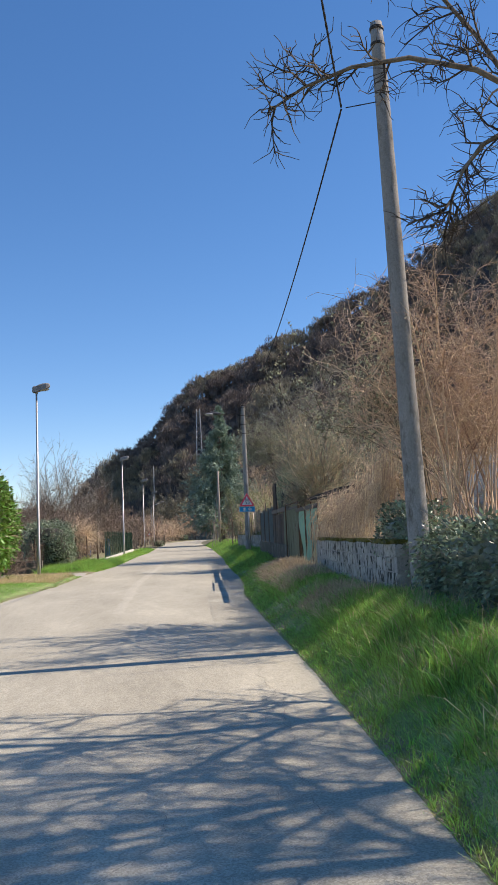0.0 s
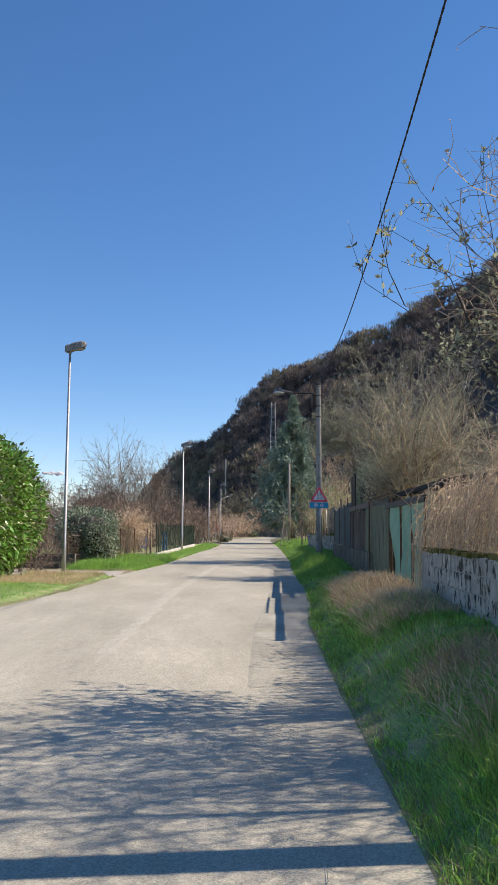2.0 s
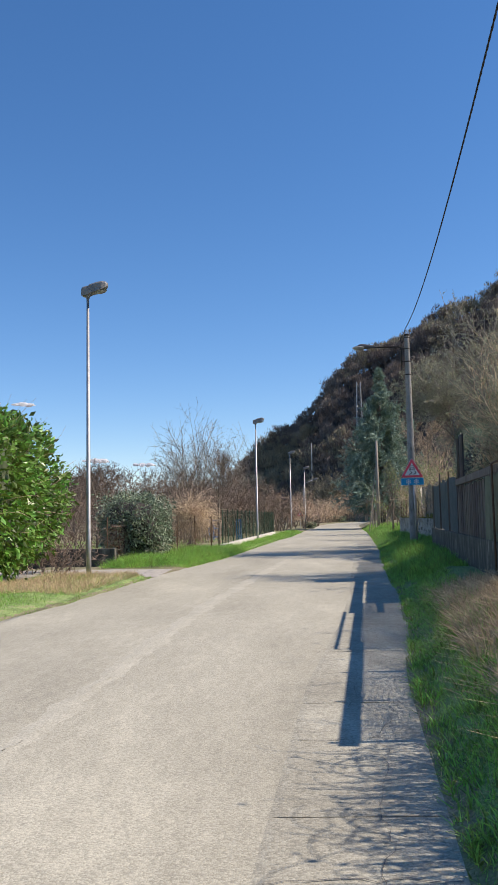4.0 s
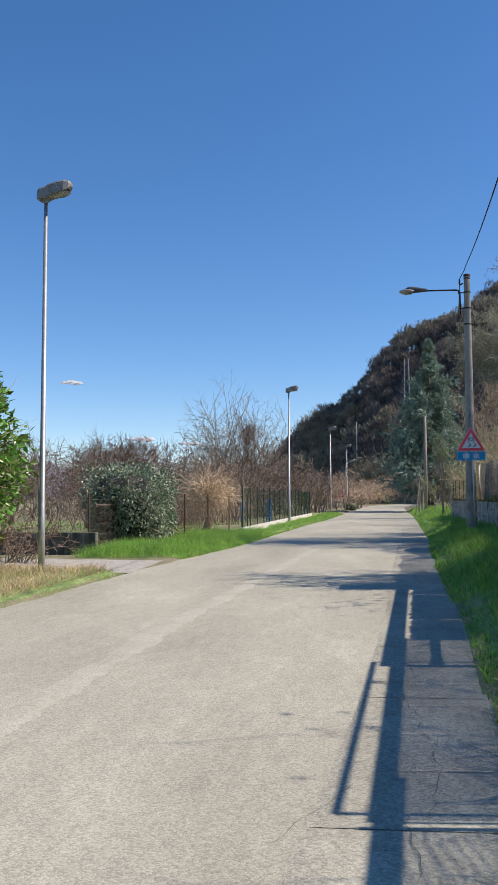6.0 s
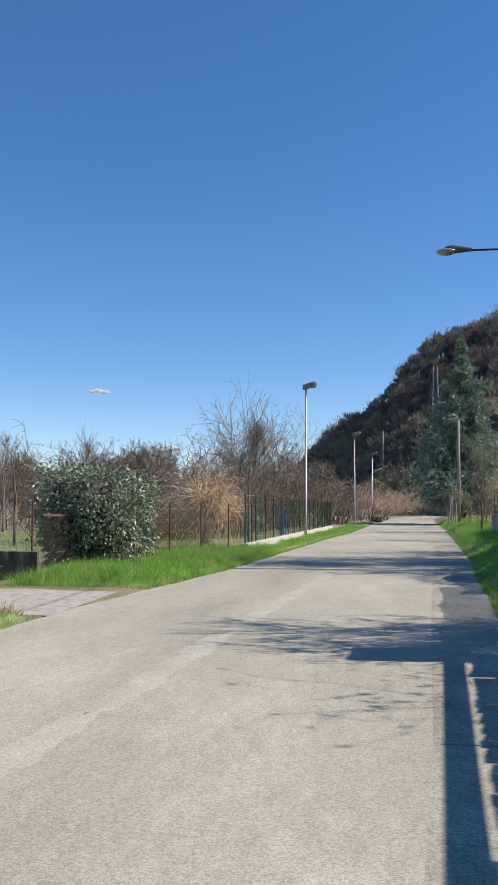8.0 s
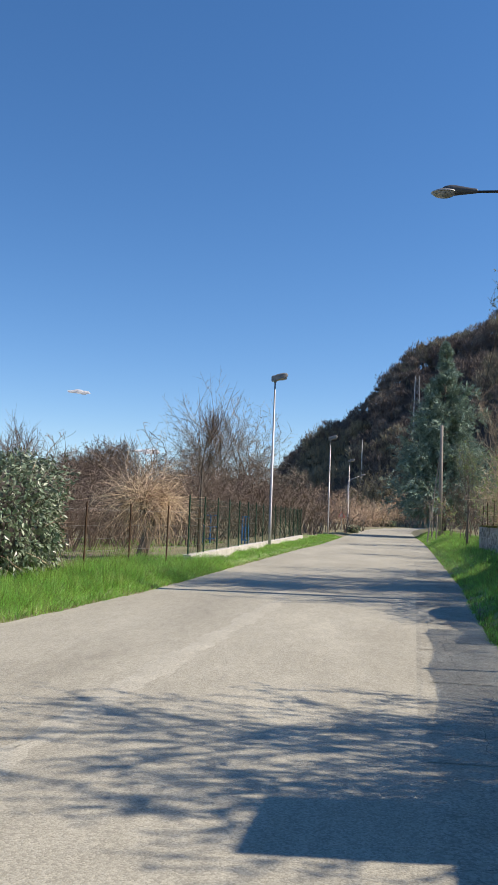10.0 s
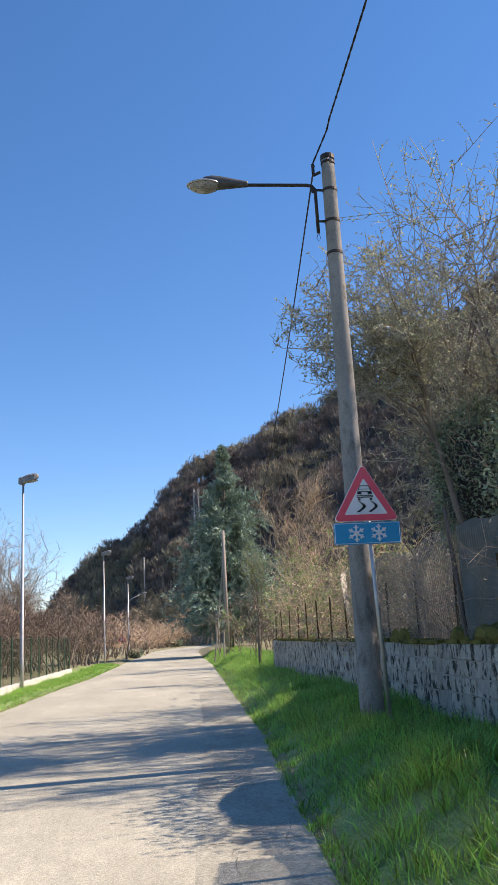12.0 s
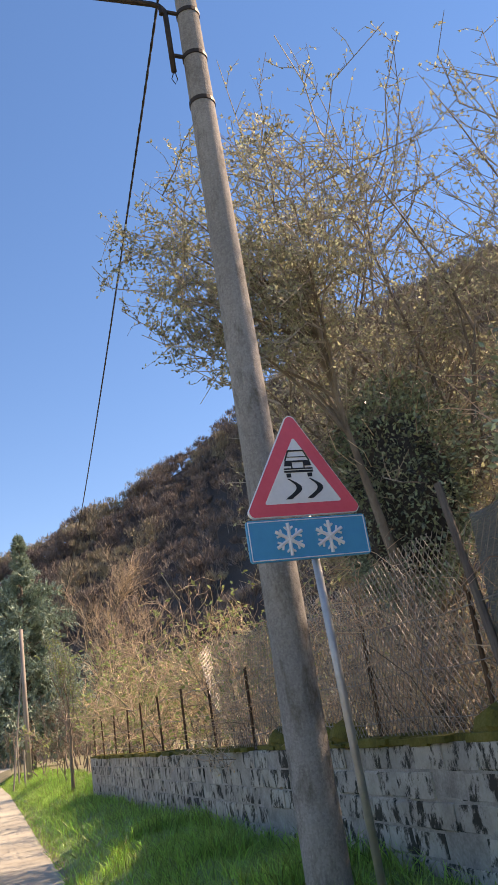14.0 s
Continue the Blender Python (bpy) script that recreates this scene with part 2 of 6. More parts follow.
M_LAUREL = material("laurel_leaf", [(0.3, (0.08, 0.17, 0.03)), (0.6, (0.16, 0.29, 0.05)), (0.85, (0.3, 0.43, 0.1))], scale=1.2, rand="island", rand_amount=0.65, bump=0, rough=0.35, spec=0.5, translucent=0.25)
M_IVY = material("ivy_leaf", [(0.3, (0.12, 0.165, 0.1)), (0.6, (0.24, 0.3, 0.19)), (0.85, (0.4, 0.45, 0.32))], scale=1.5, rand="island", rand_amount=0.6, bump=0, rough=0.36, spec=0.6, translucent=0.2)
M_CEDAR = material("cedar_needles", [(0.3, (0.14, 0.22, 0.165)), (0.6, (0.27, 0.36, 0.275)), (0.85, (0.46, 0.54, 0.43))], scale=0.8, rand="island", rand_amount=0.45, bump=0, rough=0.7, translucent=0.1)
M_WOODS = material("bare_woods", [(0.25, (0.09, 0.074, 0.07)), (0.45, (0.15, 0.123, 0.112)), (0.6, (0.25, 0.207, 0.178)), (0.75, (0.4, 0.34, 0.28))], scale=0.16, rand="island", rand_amount=0.2, bump=0, rough=0.95)
M_OLIVE = material("budding_woods", [(0.3, (0.2, 0.175, 0.125)), (0.6, (0.31, 0.275, 0.195)), (0.85, (0.43, 0.39, 0.28))], scale=0.16, rand="island", rand_amount=0.2, bump=0, rough=0.95)
# Dark roofing; also the near-black shade painted into bush and hedge cores.
M_ROOFCORE = material("roof_and_core_shade", [(0.3, (0.03, 0.027, 0.025)), (0.7, (0.075, 0.065, 0.06))], scale=3, bump=0.5, rough=0.95)
M_PLASTER = material("grey_plaster", [(0.3, (0.28, 0.27, 0.26)), (0.6, (0.4, 0.39, 0.37)), (0.85, (0.48, 0.47, 0.45))], scale=1.5, bump=0.3, rough=0.95)
M_PALE = material("pale_render", [(0.3, (0.55, 0.54, 0.52)), (0.6, (0.66, 0.65, 0.63)), (0.85, (0.74, 0.73, 0.71))], scale=1.5, bump=0.3, rough=0.95)
M_PLINTH = material("mossy_concrete", [(0.3, (0.05, 0.05, 0.04)), (0.55, (0.11, 0.105, 0.085)), (0.75, (0.3, 0.29, 0.26))], scale=3.5, fine=30, bump=0.6, rough=0.95, stretch=(1.5, 1.5, 0.5))
M_CLOUD = material("cloud_white", [(0.3, (0.85, 0.85, 0.86)), (0.7, (0.95, 0.95, 0.95))], scale=0.01, bump=0, rough=1.0, translucent=0.7)

# ---- mesh tools ----
rng = np.random.default_rng(7)


class Geo:
    """Collects vertices and faces; vectorised tubes, leaves and blades go in as arrays."""

    def __init__(self):
        self.v, self.f, self.n = [], [], 0

    def add(self, verts, faces):
        verts = np.asarray(verts, float).reshape(-1, 3)
        self.v.append(verts)
        for block in faces if isinstance(faces, tuple) else (faces,):
            self.f.append(np.asarray(block, int) + self.n)
        self.n += len(verts)
        return self

    def box(self, c, size, rot=0.0, tilt=None):
        x, y, z = (s / 2 for s in size)
        b = min(x, y, z) * 0.12
        pts = []
        for sz in (-1, 1):
            for k in (b, 0) if sz < 0 else (0, b):
                zz = sz * z if k else sz * (z - b)
                pts += [(sx * (x - k), sy * (y - k), zz) for sx, sy in ((-1, -1), (1, -1), (1, 1), (-1, 1))]
        pts = np.array(pts)
        ca, sa = math.cos(rot), math.sin(rot)
        pts = pts @ np.array([[ca, sa, 0], [-sa, ca, 0], [0, 0, 1]])
        if tilt is not None:
            pts = pts @ np.array(Euler(tilt).to_matrix()).T
        fs = [(3, 2, 1, 0), (12, 13, 14, 15)]
        for k in range(3):
            for i in range(4):
                j = (i + 1) % 4
                fs.append((4 * k + i, 4 * k + j, 4 * k + 4 + j, 4 * k + 4 + i))
        return self.add(pts + np.array(c), fs)

    def tubes(self, P, R, sides=3, cap=False):
        """P (N, K, 3) polylines, R (N, K) radii."""
        P, R = np.asarray(P, float), np.asarray(R, float)
        N, K, _ = P.shape
        T = np.gradient(P, axis=1)
        T /= np.linalg.norm(T, axis=2, keepdims=True) + 1e-9
        ref = np.where(np.abs(T[..., 2:3]) > 0.9, np.array([1.0, 0, 0]), np.array([0, 0, 1.0]))
        A = np.cross(T, ref)
        A /= np.linalg.norm(A, axis=2, keepdims=True) + 1e-9
        B = np.cross(T, A)
        ang = np.arange(sides) * 2 * np.pi / sides
        V = P[:, :, None] + R[:, :, None, None] * (np.cos(ang)[None, None, :, None] * A[:, :, None] + np.sin(ang)[None, None, :, None] * B[:, :, None])
        idx = np.arange(N * K * sides).reshape(N, K, sides)
        nx = np.roll(idx, -1, axis=2)
        q = np.stack([idx[:, :-1], nx[:, :-1], nx[:, 1:], idx[:, 1:]], -1).reshape(-1, 4)
        blocks = [q]
        if cap:
            blocks += [idx[:, -1, :], idx[:, 0, ::-1]]
        return self.add(V.reshape(-1, 3), tuple(blocks))

    def tube(self, pts, radii, sides=12, cap=True):
        pts = np.asarray(pts, float)
        radii = np.full(len(pts), radii) if np.isscalar(radii) else np.asarray(radii, float)
        return self.tubes(pts[None], radii[None], sides, cap)

    def leaves(self, C, D, S, aspect=0.5, fold=0.25):
        """Pointed, slightly folded leaves at C along D of length S: two triangles' fold each."""
        C, D, S = np.asarray(C), np.asarray(D), np.asarray(S)
        D = D / (np.linalg.norm(D, axis=1, keepdims=True) + 1e-9)
        side = np.cross(D, rng.normal(size=D.shape))
        side /= np.linalg.norm(side, axis=1, keepdims=True) + 1e-9
        up = np.cross(side, D)
        s = S[:, None]
        V = np.stack([C, C + D * s * 0.45 + side * s * aspect / 2 + up * s * fold * 0.3, C + D * s, C + D * s * 0.45 - side * s * aspect / 2 + up * s * fold * 0.3], 1)
        i = np.arange(len(C))[:, None] * 4
        return self.add(V.reshape(-1, 3), np.concatenate([i + [0, 1, 2], i + [0, 2, 3]]))

    def slivers(self, C, D, S, aspect=0.3):
        """Single pointed triangles at C along D of length S."""
        D = D / (np.linalg.norm(D, axis=1, keepdims=True) + 1e-9)
        side = np.cross(D, rng.normal(size=D.shape))
        side /= np.linalg.norm(side, axis=1, keepdims=True) + 1e-9
        s = S[:, None]
        V = np.stack([C - side * s * aspect / 2, C + side * s * aspect / 2, C + D * s], 1)
        return self.add(V.reshape(-1, 3), np.arange(len(C) * 3).reshape(-1, 3))

    def blades(self, base, height, lean, width, simple=False):
        """Grass blades: two segments each, bent along lean."""
        n = len(base)
        side = np.cross(lean, [0, 0, 1.0])
        side = side / (np.linalg.norm(side, axis=1, keepdims=True) + 1e-9) * width[:, None] / 2
        tw = rng.uniform(0, np.pi, n)
        side = side * np.cos(tw)[:, None] + np.stack([-side[:, 1], side[:, 0], 0 * tw], 1) * np.sin(tw)[:, None]
        up = np.array([0, 0, 1.0]) * height[:, None]
        mid = base + up * 0.55 + lean * 0.3
        tip = base + up + lean
        if simple:
            return self.add(np.stack([base - side, base + side, tip], 1).reshape(-1, 3), np.arange(n * 3).reshape(-1, 3))
        V = np.stack([base - side, base + side, mid + side * 0.75, mid - side * 0.75, tip], 1)
        i = np.arange(n)[:, None] * 5
        return self.add(V.reshape(-1, 3), (np.concatenate([i + [0, 1, 2], i + [0, 2, 3]]), i + [3, 2, 4]))

    def mesh(self, name):
        V = np.concatenate(self.v)
        m = bpy.data.meshes.new(name)
        sizes = [np.full(len(b), b.shape[1]) for b in self.f]
        loops = np.concatenate([b.ravel() for b in self.f])
        sizes = np.concatenate(sizes)
        m.vertices.add(len(V))
        m.vertices.foreach_set("co", V.ravel())
        m.loops.add(len(loops))
        m.loops.foreach_set("vertex_index", loops)
        m.polygons.add(len(sizes))
        m.polygons.foreach_set("loop_start", np.concatenate([[0], np.cumsum(sizes)[:-1]]))
        m.update(calc_edges=True)
        m.validate()
        m.shade_flat()
        return m


def part(name, geo, mat, parent=None, label="", smooth=False, kind=""):
    """Links geo as one mesh object under parent."""
    m = geo.mesh(name) if isinstance(geo, Geo) else geo
    if not m.materials:
        m.materials.append(mat)
    if smooth:
        m.polygons.foreach_set("use_smooth", np.ones(len(m.polygons), bool))
    ob = new(name, m)
    if parent is not None:
        ob.parent = parent
    if label:
        ob["label"] = label
    if kind:
        ob["kind"] = kind
    return ob


def thing(name, label, category, at=(0, 0, 0), rz=0.0, group=""):
    ob = new(name)
    ob.empty_display_size = 0.2
    ob.matrix_world = pose(*at, 0, 0, rz)
    return tagged(ob, label, category, group)


def unit(V):
    return V / (np.linalg.norm(V, axis=-1, keepdims=True) + 1e-9)


def grow(starts, dirs, length, K=6, wander=0.25, lift=0.0):
    """Wandering polylines of K points from starts along dirs; lift bends them up (or down)."""
    N = len(starts)
    length = np.broadcast_to(length, N)
    P = np.zeros((N, K, 3))
    P[:, 0] = starts
    d = unit(np.asarray(dirs, float))
    for k in range(1, K):
        d = unit(d + rng.normal(size=(N, 3)) * wander + np.array([0, 0, lift]))
        P[:, k] = P[:, k - 1] + d * (length / (K - 1))[:, None]
    return P


def spawn(P, n, lo=0.2, hi=1.0, spread=0.8, lift=0.15):
    """n side shoots a polyline: starts, directions and the place along the parent."""
    N, K, _ = P.shape
    i = np.repeat(np.arange(N), n)
    u = rng.uniform(lo, hi, N * n) * (K - 1.001)
    k = u.astype(int)
    w = (u - k)[:, None]
    start = P[i, k] * (1 - w) + P[i, k + 1] * w
    d = unit(P[i, k + 1] - P[i, k])
    side = rng.normal(size=d.shape)
    side = unit(side - d * (side * d).sum(1, keepdims=True))
    return start, unit(d * (1 - spread * 0.5) + side * spread + np.array([0, 0, lift])), i, u / (K - 1)


def taper(r0, K, end=0.35):
    r0 = np.asarray(r0, float)
    return r0[:, None] * np.linspace(1, end, K)[None]


# ---- plan of the road ----
Y_R = [-80, 4.3, 9.7, 17, 22.6, 27, 32, 39, 43, 47.5, 52, 62, 75, 90, 110, 130, 155, 180, 205, 230]
X_R = [-4.2, 3.5, 4.03, 4.6, 5.1, 5.72, 6.28, 6.9, 7.3, 7.74, 8.3, 9.15, 10.3, 11.6, 13.0, 14.6, 17.2, 21.5, 29, 40]
Y_L = [-80, 5, 25, 31, 37, 39.5, 45.5, 48, 55, 71.5, 79, 100, 130, 155, 180, 205, 230]
X_L = [-10.9, -3.1, -1.4, -0.45, 0.08, 0.3, 1.2, 1.55, 2.15, 3.6, 4.5, 6.1, 8.2, 10.6, 14.5, 21.5, 32]


def x_right(y):
    return np.interp(y, Y_R, X_R)


def x_left(y):
    return np.interp(y, Y_L, X_L)


RIDGE_AZ = [-12, -8, -5, -3.2, -2.1, -0.2, 1.7, 4.1, 5.7, 8.6, 11, 13.8, 17.5, 19.4, 22.3, 24.7, 27.1, 32, 40, 60, 90, 130]
RIDGE_EL = [0.0, 0.2, 1.0, 2.4, 3.6, 5.2, 6.6, 9.3, 10.5, 11.8, 13.0, 14.1, 16.1, 16.9, 18.7, 20.3, 21.6, 23.5, 25, 25, 20, 0]
FOOT_AZ = [-12, -3, 0, 5, 12, 20, 27, 40, 60, 130]
FOOT_R = [300, 290, 265, 215, 165, 120, 95, 70, 60, 60]


def smooth(t):
    t = np.clip(t, 0, 1)
    return t * t * (3 - 2 * t)


def hill(x, y):
    dx, dy = x - 1.8, y
    r, az = np.hypot(dx, dy), np.degrees(np.arctan2(dx, dy))
    R = 310.0
    top = np.tan(np.radians(np.interp(az, RIDGE_AZ, RIDGE_EL))) * R
    top = np.where(az < -12, 0, top) - 5.5 * (top > 8)
    foot = np.interp(az, FOOT_AZ, FOOT_R)
    s = np.clip((r - foot) / (R - foot), 0, 1)
    z = np.maximum(top, 0) * (0.25 * s + 0.75 * s ** 1.25)
    z = np.where(r > R, np.maximum(top, 0) * (1 - smooth((r - R) / 900) * 0.8), z)
    return z


def height(x, y):
    """The ground: verges beside the road, the garden terraces, the hillside."""
    dr, dl = x - x_right(y), x_left(y) - x
    right = np.interp(y, [-5, 22, 31], [0.66, 0.66, 0.46]) * smooth((dr + 0.1) / 1.4) + 0.25 * smooth((dr - 2.2) / 1.2)
    left = 0.07 * smooth(dl / 0.5) - 0.10 * smooth((dl - 3.5) / 4)
    drive = ((y > 37.9) & (y < 42.5)).astype(float)
    left = left * (1 - drive)
    base = np.where(dr > 0, right, np.where(dl > 0, left, -0.03))
    bumps = 0.035 * (np.sin(x * 2.1 + 1.3) * np.sin(y * 1.7) + np.sin(x * 0.7 + y * 0.9)) * np.clip(np.maximum(dr, dl) - 0.2, 0, 1) * (1 - drive)
    return np.where(y > 225, 0.1, base + bumps) + hill(x, y) * ((np.maximum(dr, dl) > 4) | (y > 225))


def build_ground():
    u = np.unique(np.concatenate([-np.geomspace(14, 3500, 46), np.arange(-14, -2, 0.5), np.arange(-4.2, -2.2, 0.15), np.arange(-2, 2, 1.0), np.arange(2.2, 7, 0.15),
                                  np.arange(7, 20, 1.0), np.arange(20, 420, 8.0), np.geomspace(420, 3500, 22)]).round(3))
    y = np.unique(np.concatenate([-np.geomspace(6, 3500, 24), np.arange(-6, 70, 0.5), np.arange(70, 130, 2.0), np.arange(130, 420, 7.0), np.geomspace(420, 4200, 30)]).round(3))
    U, Yg = np.meshgrid(u, y)
    mid = (np.interp(Yg, Y_R, X_R) + np.interp(Yg, Y_L, X_L)) / 2
    mid = np.where(Yg > 130, 11.4, np.where(Yg < -80, -7.5, mid))
    Xg = U + mid
    Z = height(Xg, Yg)
    V = np.stack([Xg, Yg, Z], -1).reshape(-1, 3)
    i = np.arange(len(V)).reshape(Z.shape)
    F = np.stack([i[:-1, :-1], i[:-1, 1:], i[1:, 1:], i[1:, :-1]], -1).reshape(-1, 4)
    ob = part("ground", Geo().add(V, F), M_GROUND, smooth=True)
    tagged(ob, "grassy roadside earth rising to a wooded hillside", "ground", kind="structure")


def ribbon(ys, left, right, z, skirt=0.0):
    """A strip of road surface between two edges, with a little thickness."""
    ys = np.asarray(ys, float)
    n = len(ys)
    L, R = np.broadcast_to(left, n), np.broadcast_to(right, n)
    rows = []
    for w in np.linspace(0, 1, 7):
        rows.append(np.stack([L + (R - L) * w, ys, np.full(n, z)], 1))
    low = [np.stack([L - skirt, ys, np.full(n, z - (0.008 if skirt else 0.06))], 1), np.stack([R + skirt, ys, np.full(n, z - (0.008 if skirt else 0.06))], 1)]
    rows = [low[0]] + rows + [low[1]]
    V = np.stack(rows, 1).reshape(-1, 3)
    i = np.arange(n * 9).reshape(n, 9)
    F = np.stack([i[:-1, :-1], i[:-1, 1:], i[1:, 1:], i[1:, :-1]], -1).reshape(-1, 4)
    return Geo().add(V, F)


def build_road():
    ys = np.concatenate([np.arange(-80, 0, 4.0), np.arange(0, 70, 0.25), np.arange(70, 226, 2.0)])
    wob = 0.025 * np.sin(ys * 1.9) + 0.02 * np.sin(ys * 4.3 + 1) + 0.015 * np.sin(ys * 9.1)
    road = part("road", ribbon(ys, x_left(ys) + wob, x_right(ys) + 0.6 * wob[::-1], 0.0), M_ASPHALT)
    tagged(road, "sun-bleached grey asphalt country road", "road", kind="structure")


build_ground()
build_road()


# ---- plants ----
def inside(P, dome, at, slack=0.14):
    """Which polylines stay within a ragged dome: centre and radii in the world."""
    if dome is None:
        return np.ones(len(P), bool)
    c, r = np.array(dome[:3]) - np.array(at), np.array(dome[3:])
    v = (((P - c) / r) ** 2).sum(2).max(1)
    return v < 1 + rng.exponential(slack * 0.5, len(P))


def reach(starts, dome, at, K=7, rise=0.45, low=0.0):
    """Arching polylines from starts to points spread through a dome."""
    c, r = np.array(dome[:3]) - np.array(at), np.array(dome[3:])
    n = len(starts)
    v = unit(rng.normal(size=(n, 3)))
    v[:, 2] = np.maximum(v[:, 2], -0.55)
    target = c + v * r * rng.uniform(0.5, 0.97, n)[:, None]
    target[:, 2] = np.maximum(target[:, 2], low)
    span = target - starts
    mid = starts + span * 0.35 + np.array([0, 0, 1.0]) * (rise * np.linalg.norm(span, axis=1))[:, None] * 0.5
    w = np.linspace(0, 1, K)[None, :, None]
    P = (1 - w) ** 2 * starts[:, None] + 2 * w * (1 - w) * mid[:, None] + w * w * target[:, None]
    jig = np.cumsum(rng.normal(0, 0.03, P.shape), axis=1) * np.linalg.norm(span, axis=1)[:, None, None] / K * 2.2
    return P + jig * w


def bare_tree(name, label, at, H, r0, limbs=7, subs=7, twigs=9, spread=0.7, lift=0.18, twig_mat=M_TWIG, fork=0.35, lean=(0, 0), leaf=None, leaves=0, leaf_size=0.07,
              stems=1, wander=0.16, limb_len=0.5, twig_len=0.13, category="tree", extra=None, dome=None, bends=3, finest=0.0055, reach_out=3.3):
    """A tapered trunk, limbs, branches and fine twigs, with an optional haze of small leaves."""
    t = thing(name, label, category, at)
    base = np.zeros((stems, 3)) + (rng.normal(size=(stems, 3)) * [0.25, 0.25, 0]) * (stems > 1)
    d0 = np.array([lean[0], lean[1], 1.0]) + rng.normal(size=(stems, 3)) * [0.22, 0.22, 0] * (stems > 1)
    P0 = grow(base, d0, H * rng.uniform(0.75, 0.92, stems) * (0.56 if dome is not None else 1.0), 9, 0.06, 0.03)
    P0[:, 0, 2] -= 0.25
    R0 = taper(np.full(stems, r0), 9, 0.2 if dome is None else 0.06)
    trunk = Geo().tubes(P0, R0, 8, cap=True)
    s, d, i, u = spawn(P0, limbs, fork, 0.97, spread, lift)
    L1 = H * limb_len * rng.uniform(0.6, 1.1, len(s)) * (1.15 - 0.65 * u)
    P1 = grow(s, d, L1, 7, wander, lift * 0.5)
    if dome is not None:
        P1 = reach(s, dome, at, 7, 0.35, 1.0)
        L1 = np.linalg.norm(P1[:, -1] - P1[:, 0], axis=1) + 0.8
    r1 = r0 * 0.45 * (1.1 - 0.7 * u)
    if extra is not None:
        P1 = np.concatenate([P1, extra])
        L1 = np.concatenate([L1, np.full(len(extra), reach_out)])
        r1 = np.concatenate([r1, np.full(len(extra), 0.042)])
    trunk.tubes(P1, taper(r1, 7, 0.3 if dome is None else 0.08), 5)
    part("trunk", trunk, M_BARK, t, smooth=True)
    s, d, i, u = spawn(P1, subs, 0.2, 1.0, spread, lift)
    P2 = grow(s, d, np.repeat(L1, subs) * 0.42 * rng.uniform(0.6, 1.2, len(s)), 4, wander * 1.3, lift * 0.6)
    r2 = np.maximum(np.repeat(r1, subs) * 0.38, 0.006)
    ok = inside(P2, dome, at)
    P2, r2 = P2[ok], r2[ok]
    branches = Geo().tubes(P2, taper(r2, 4, 0.4), 3)
    s, d, i, u = spawn(P2, twigs, 0.15, 1.0, spread * 0.9, lift)
    P3 = grow(s, d, H * twig_len * rng.uniform(0.4, 1.2, len(s)), bends, wander * 1.8, lift * 0.5)
    r3 = np.maximum(np.repeat(r2, twigs) * 0.45, finest)
    ok = inside(P3, dome, at)
    P3, r3 = P3[ok], r3[ok]
    branches.tubes(P3, taper(r3, bends, 0.45), 3)
    part("branchwork", branches, twig_mat, t, kind="stuff")
    if leaf is not None:
        k = rng.integers(0, len(P3), leaves)
        w = rng.uniform(0, 2, leaves)
        j = np.minimum(w.astype(int), 1)
        f = (w - j)[:, None]
        C = P3[k, j] * (1 - f) + P3[k, j + 1] * f
        g = Geo().leaves(C, rng.normal(size=(leaves, 3)) + [0, 0, 0.3], leaf_size * rng.uniform(0.5, 1.4, leaves), 0.55)
        part("foliage", g, leaf, t, kind="stuff")
    return t


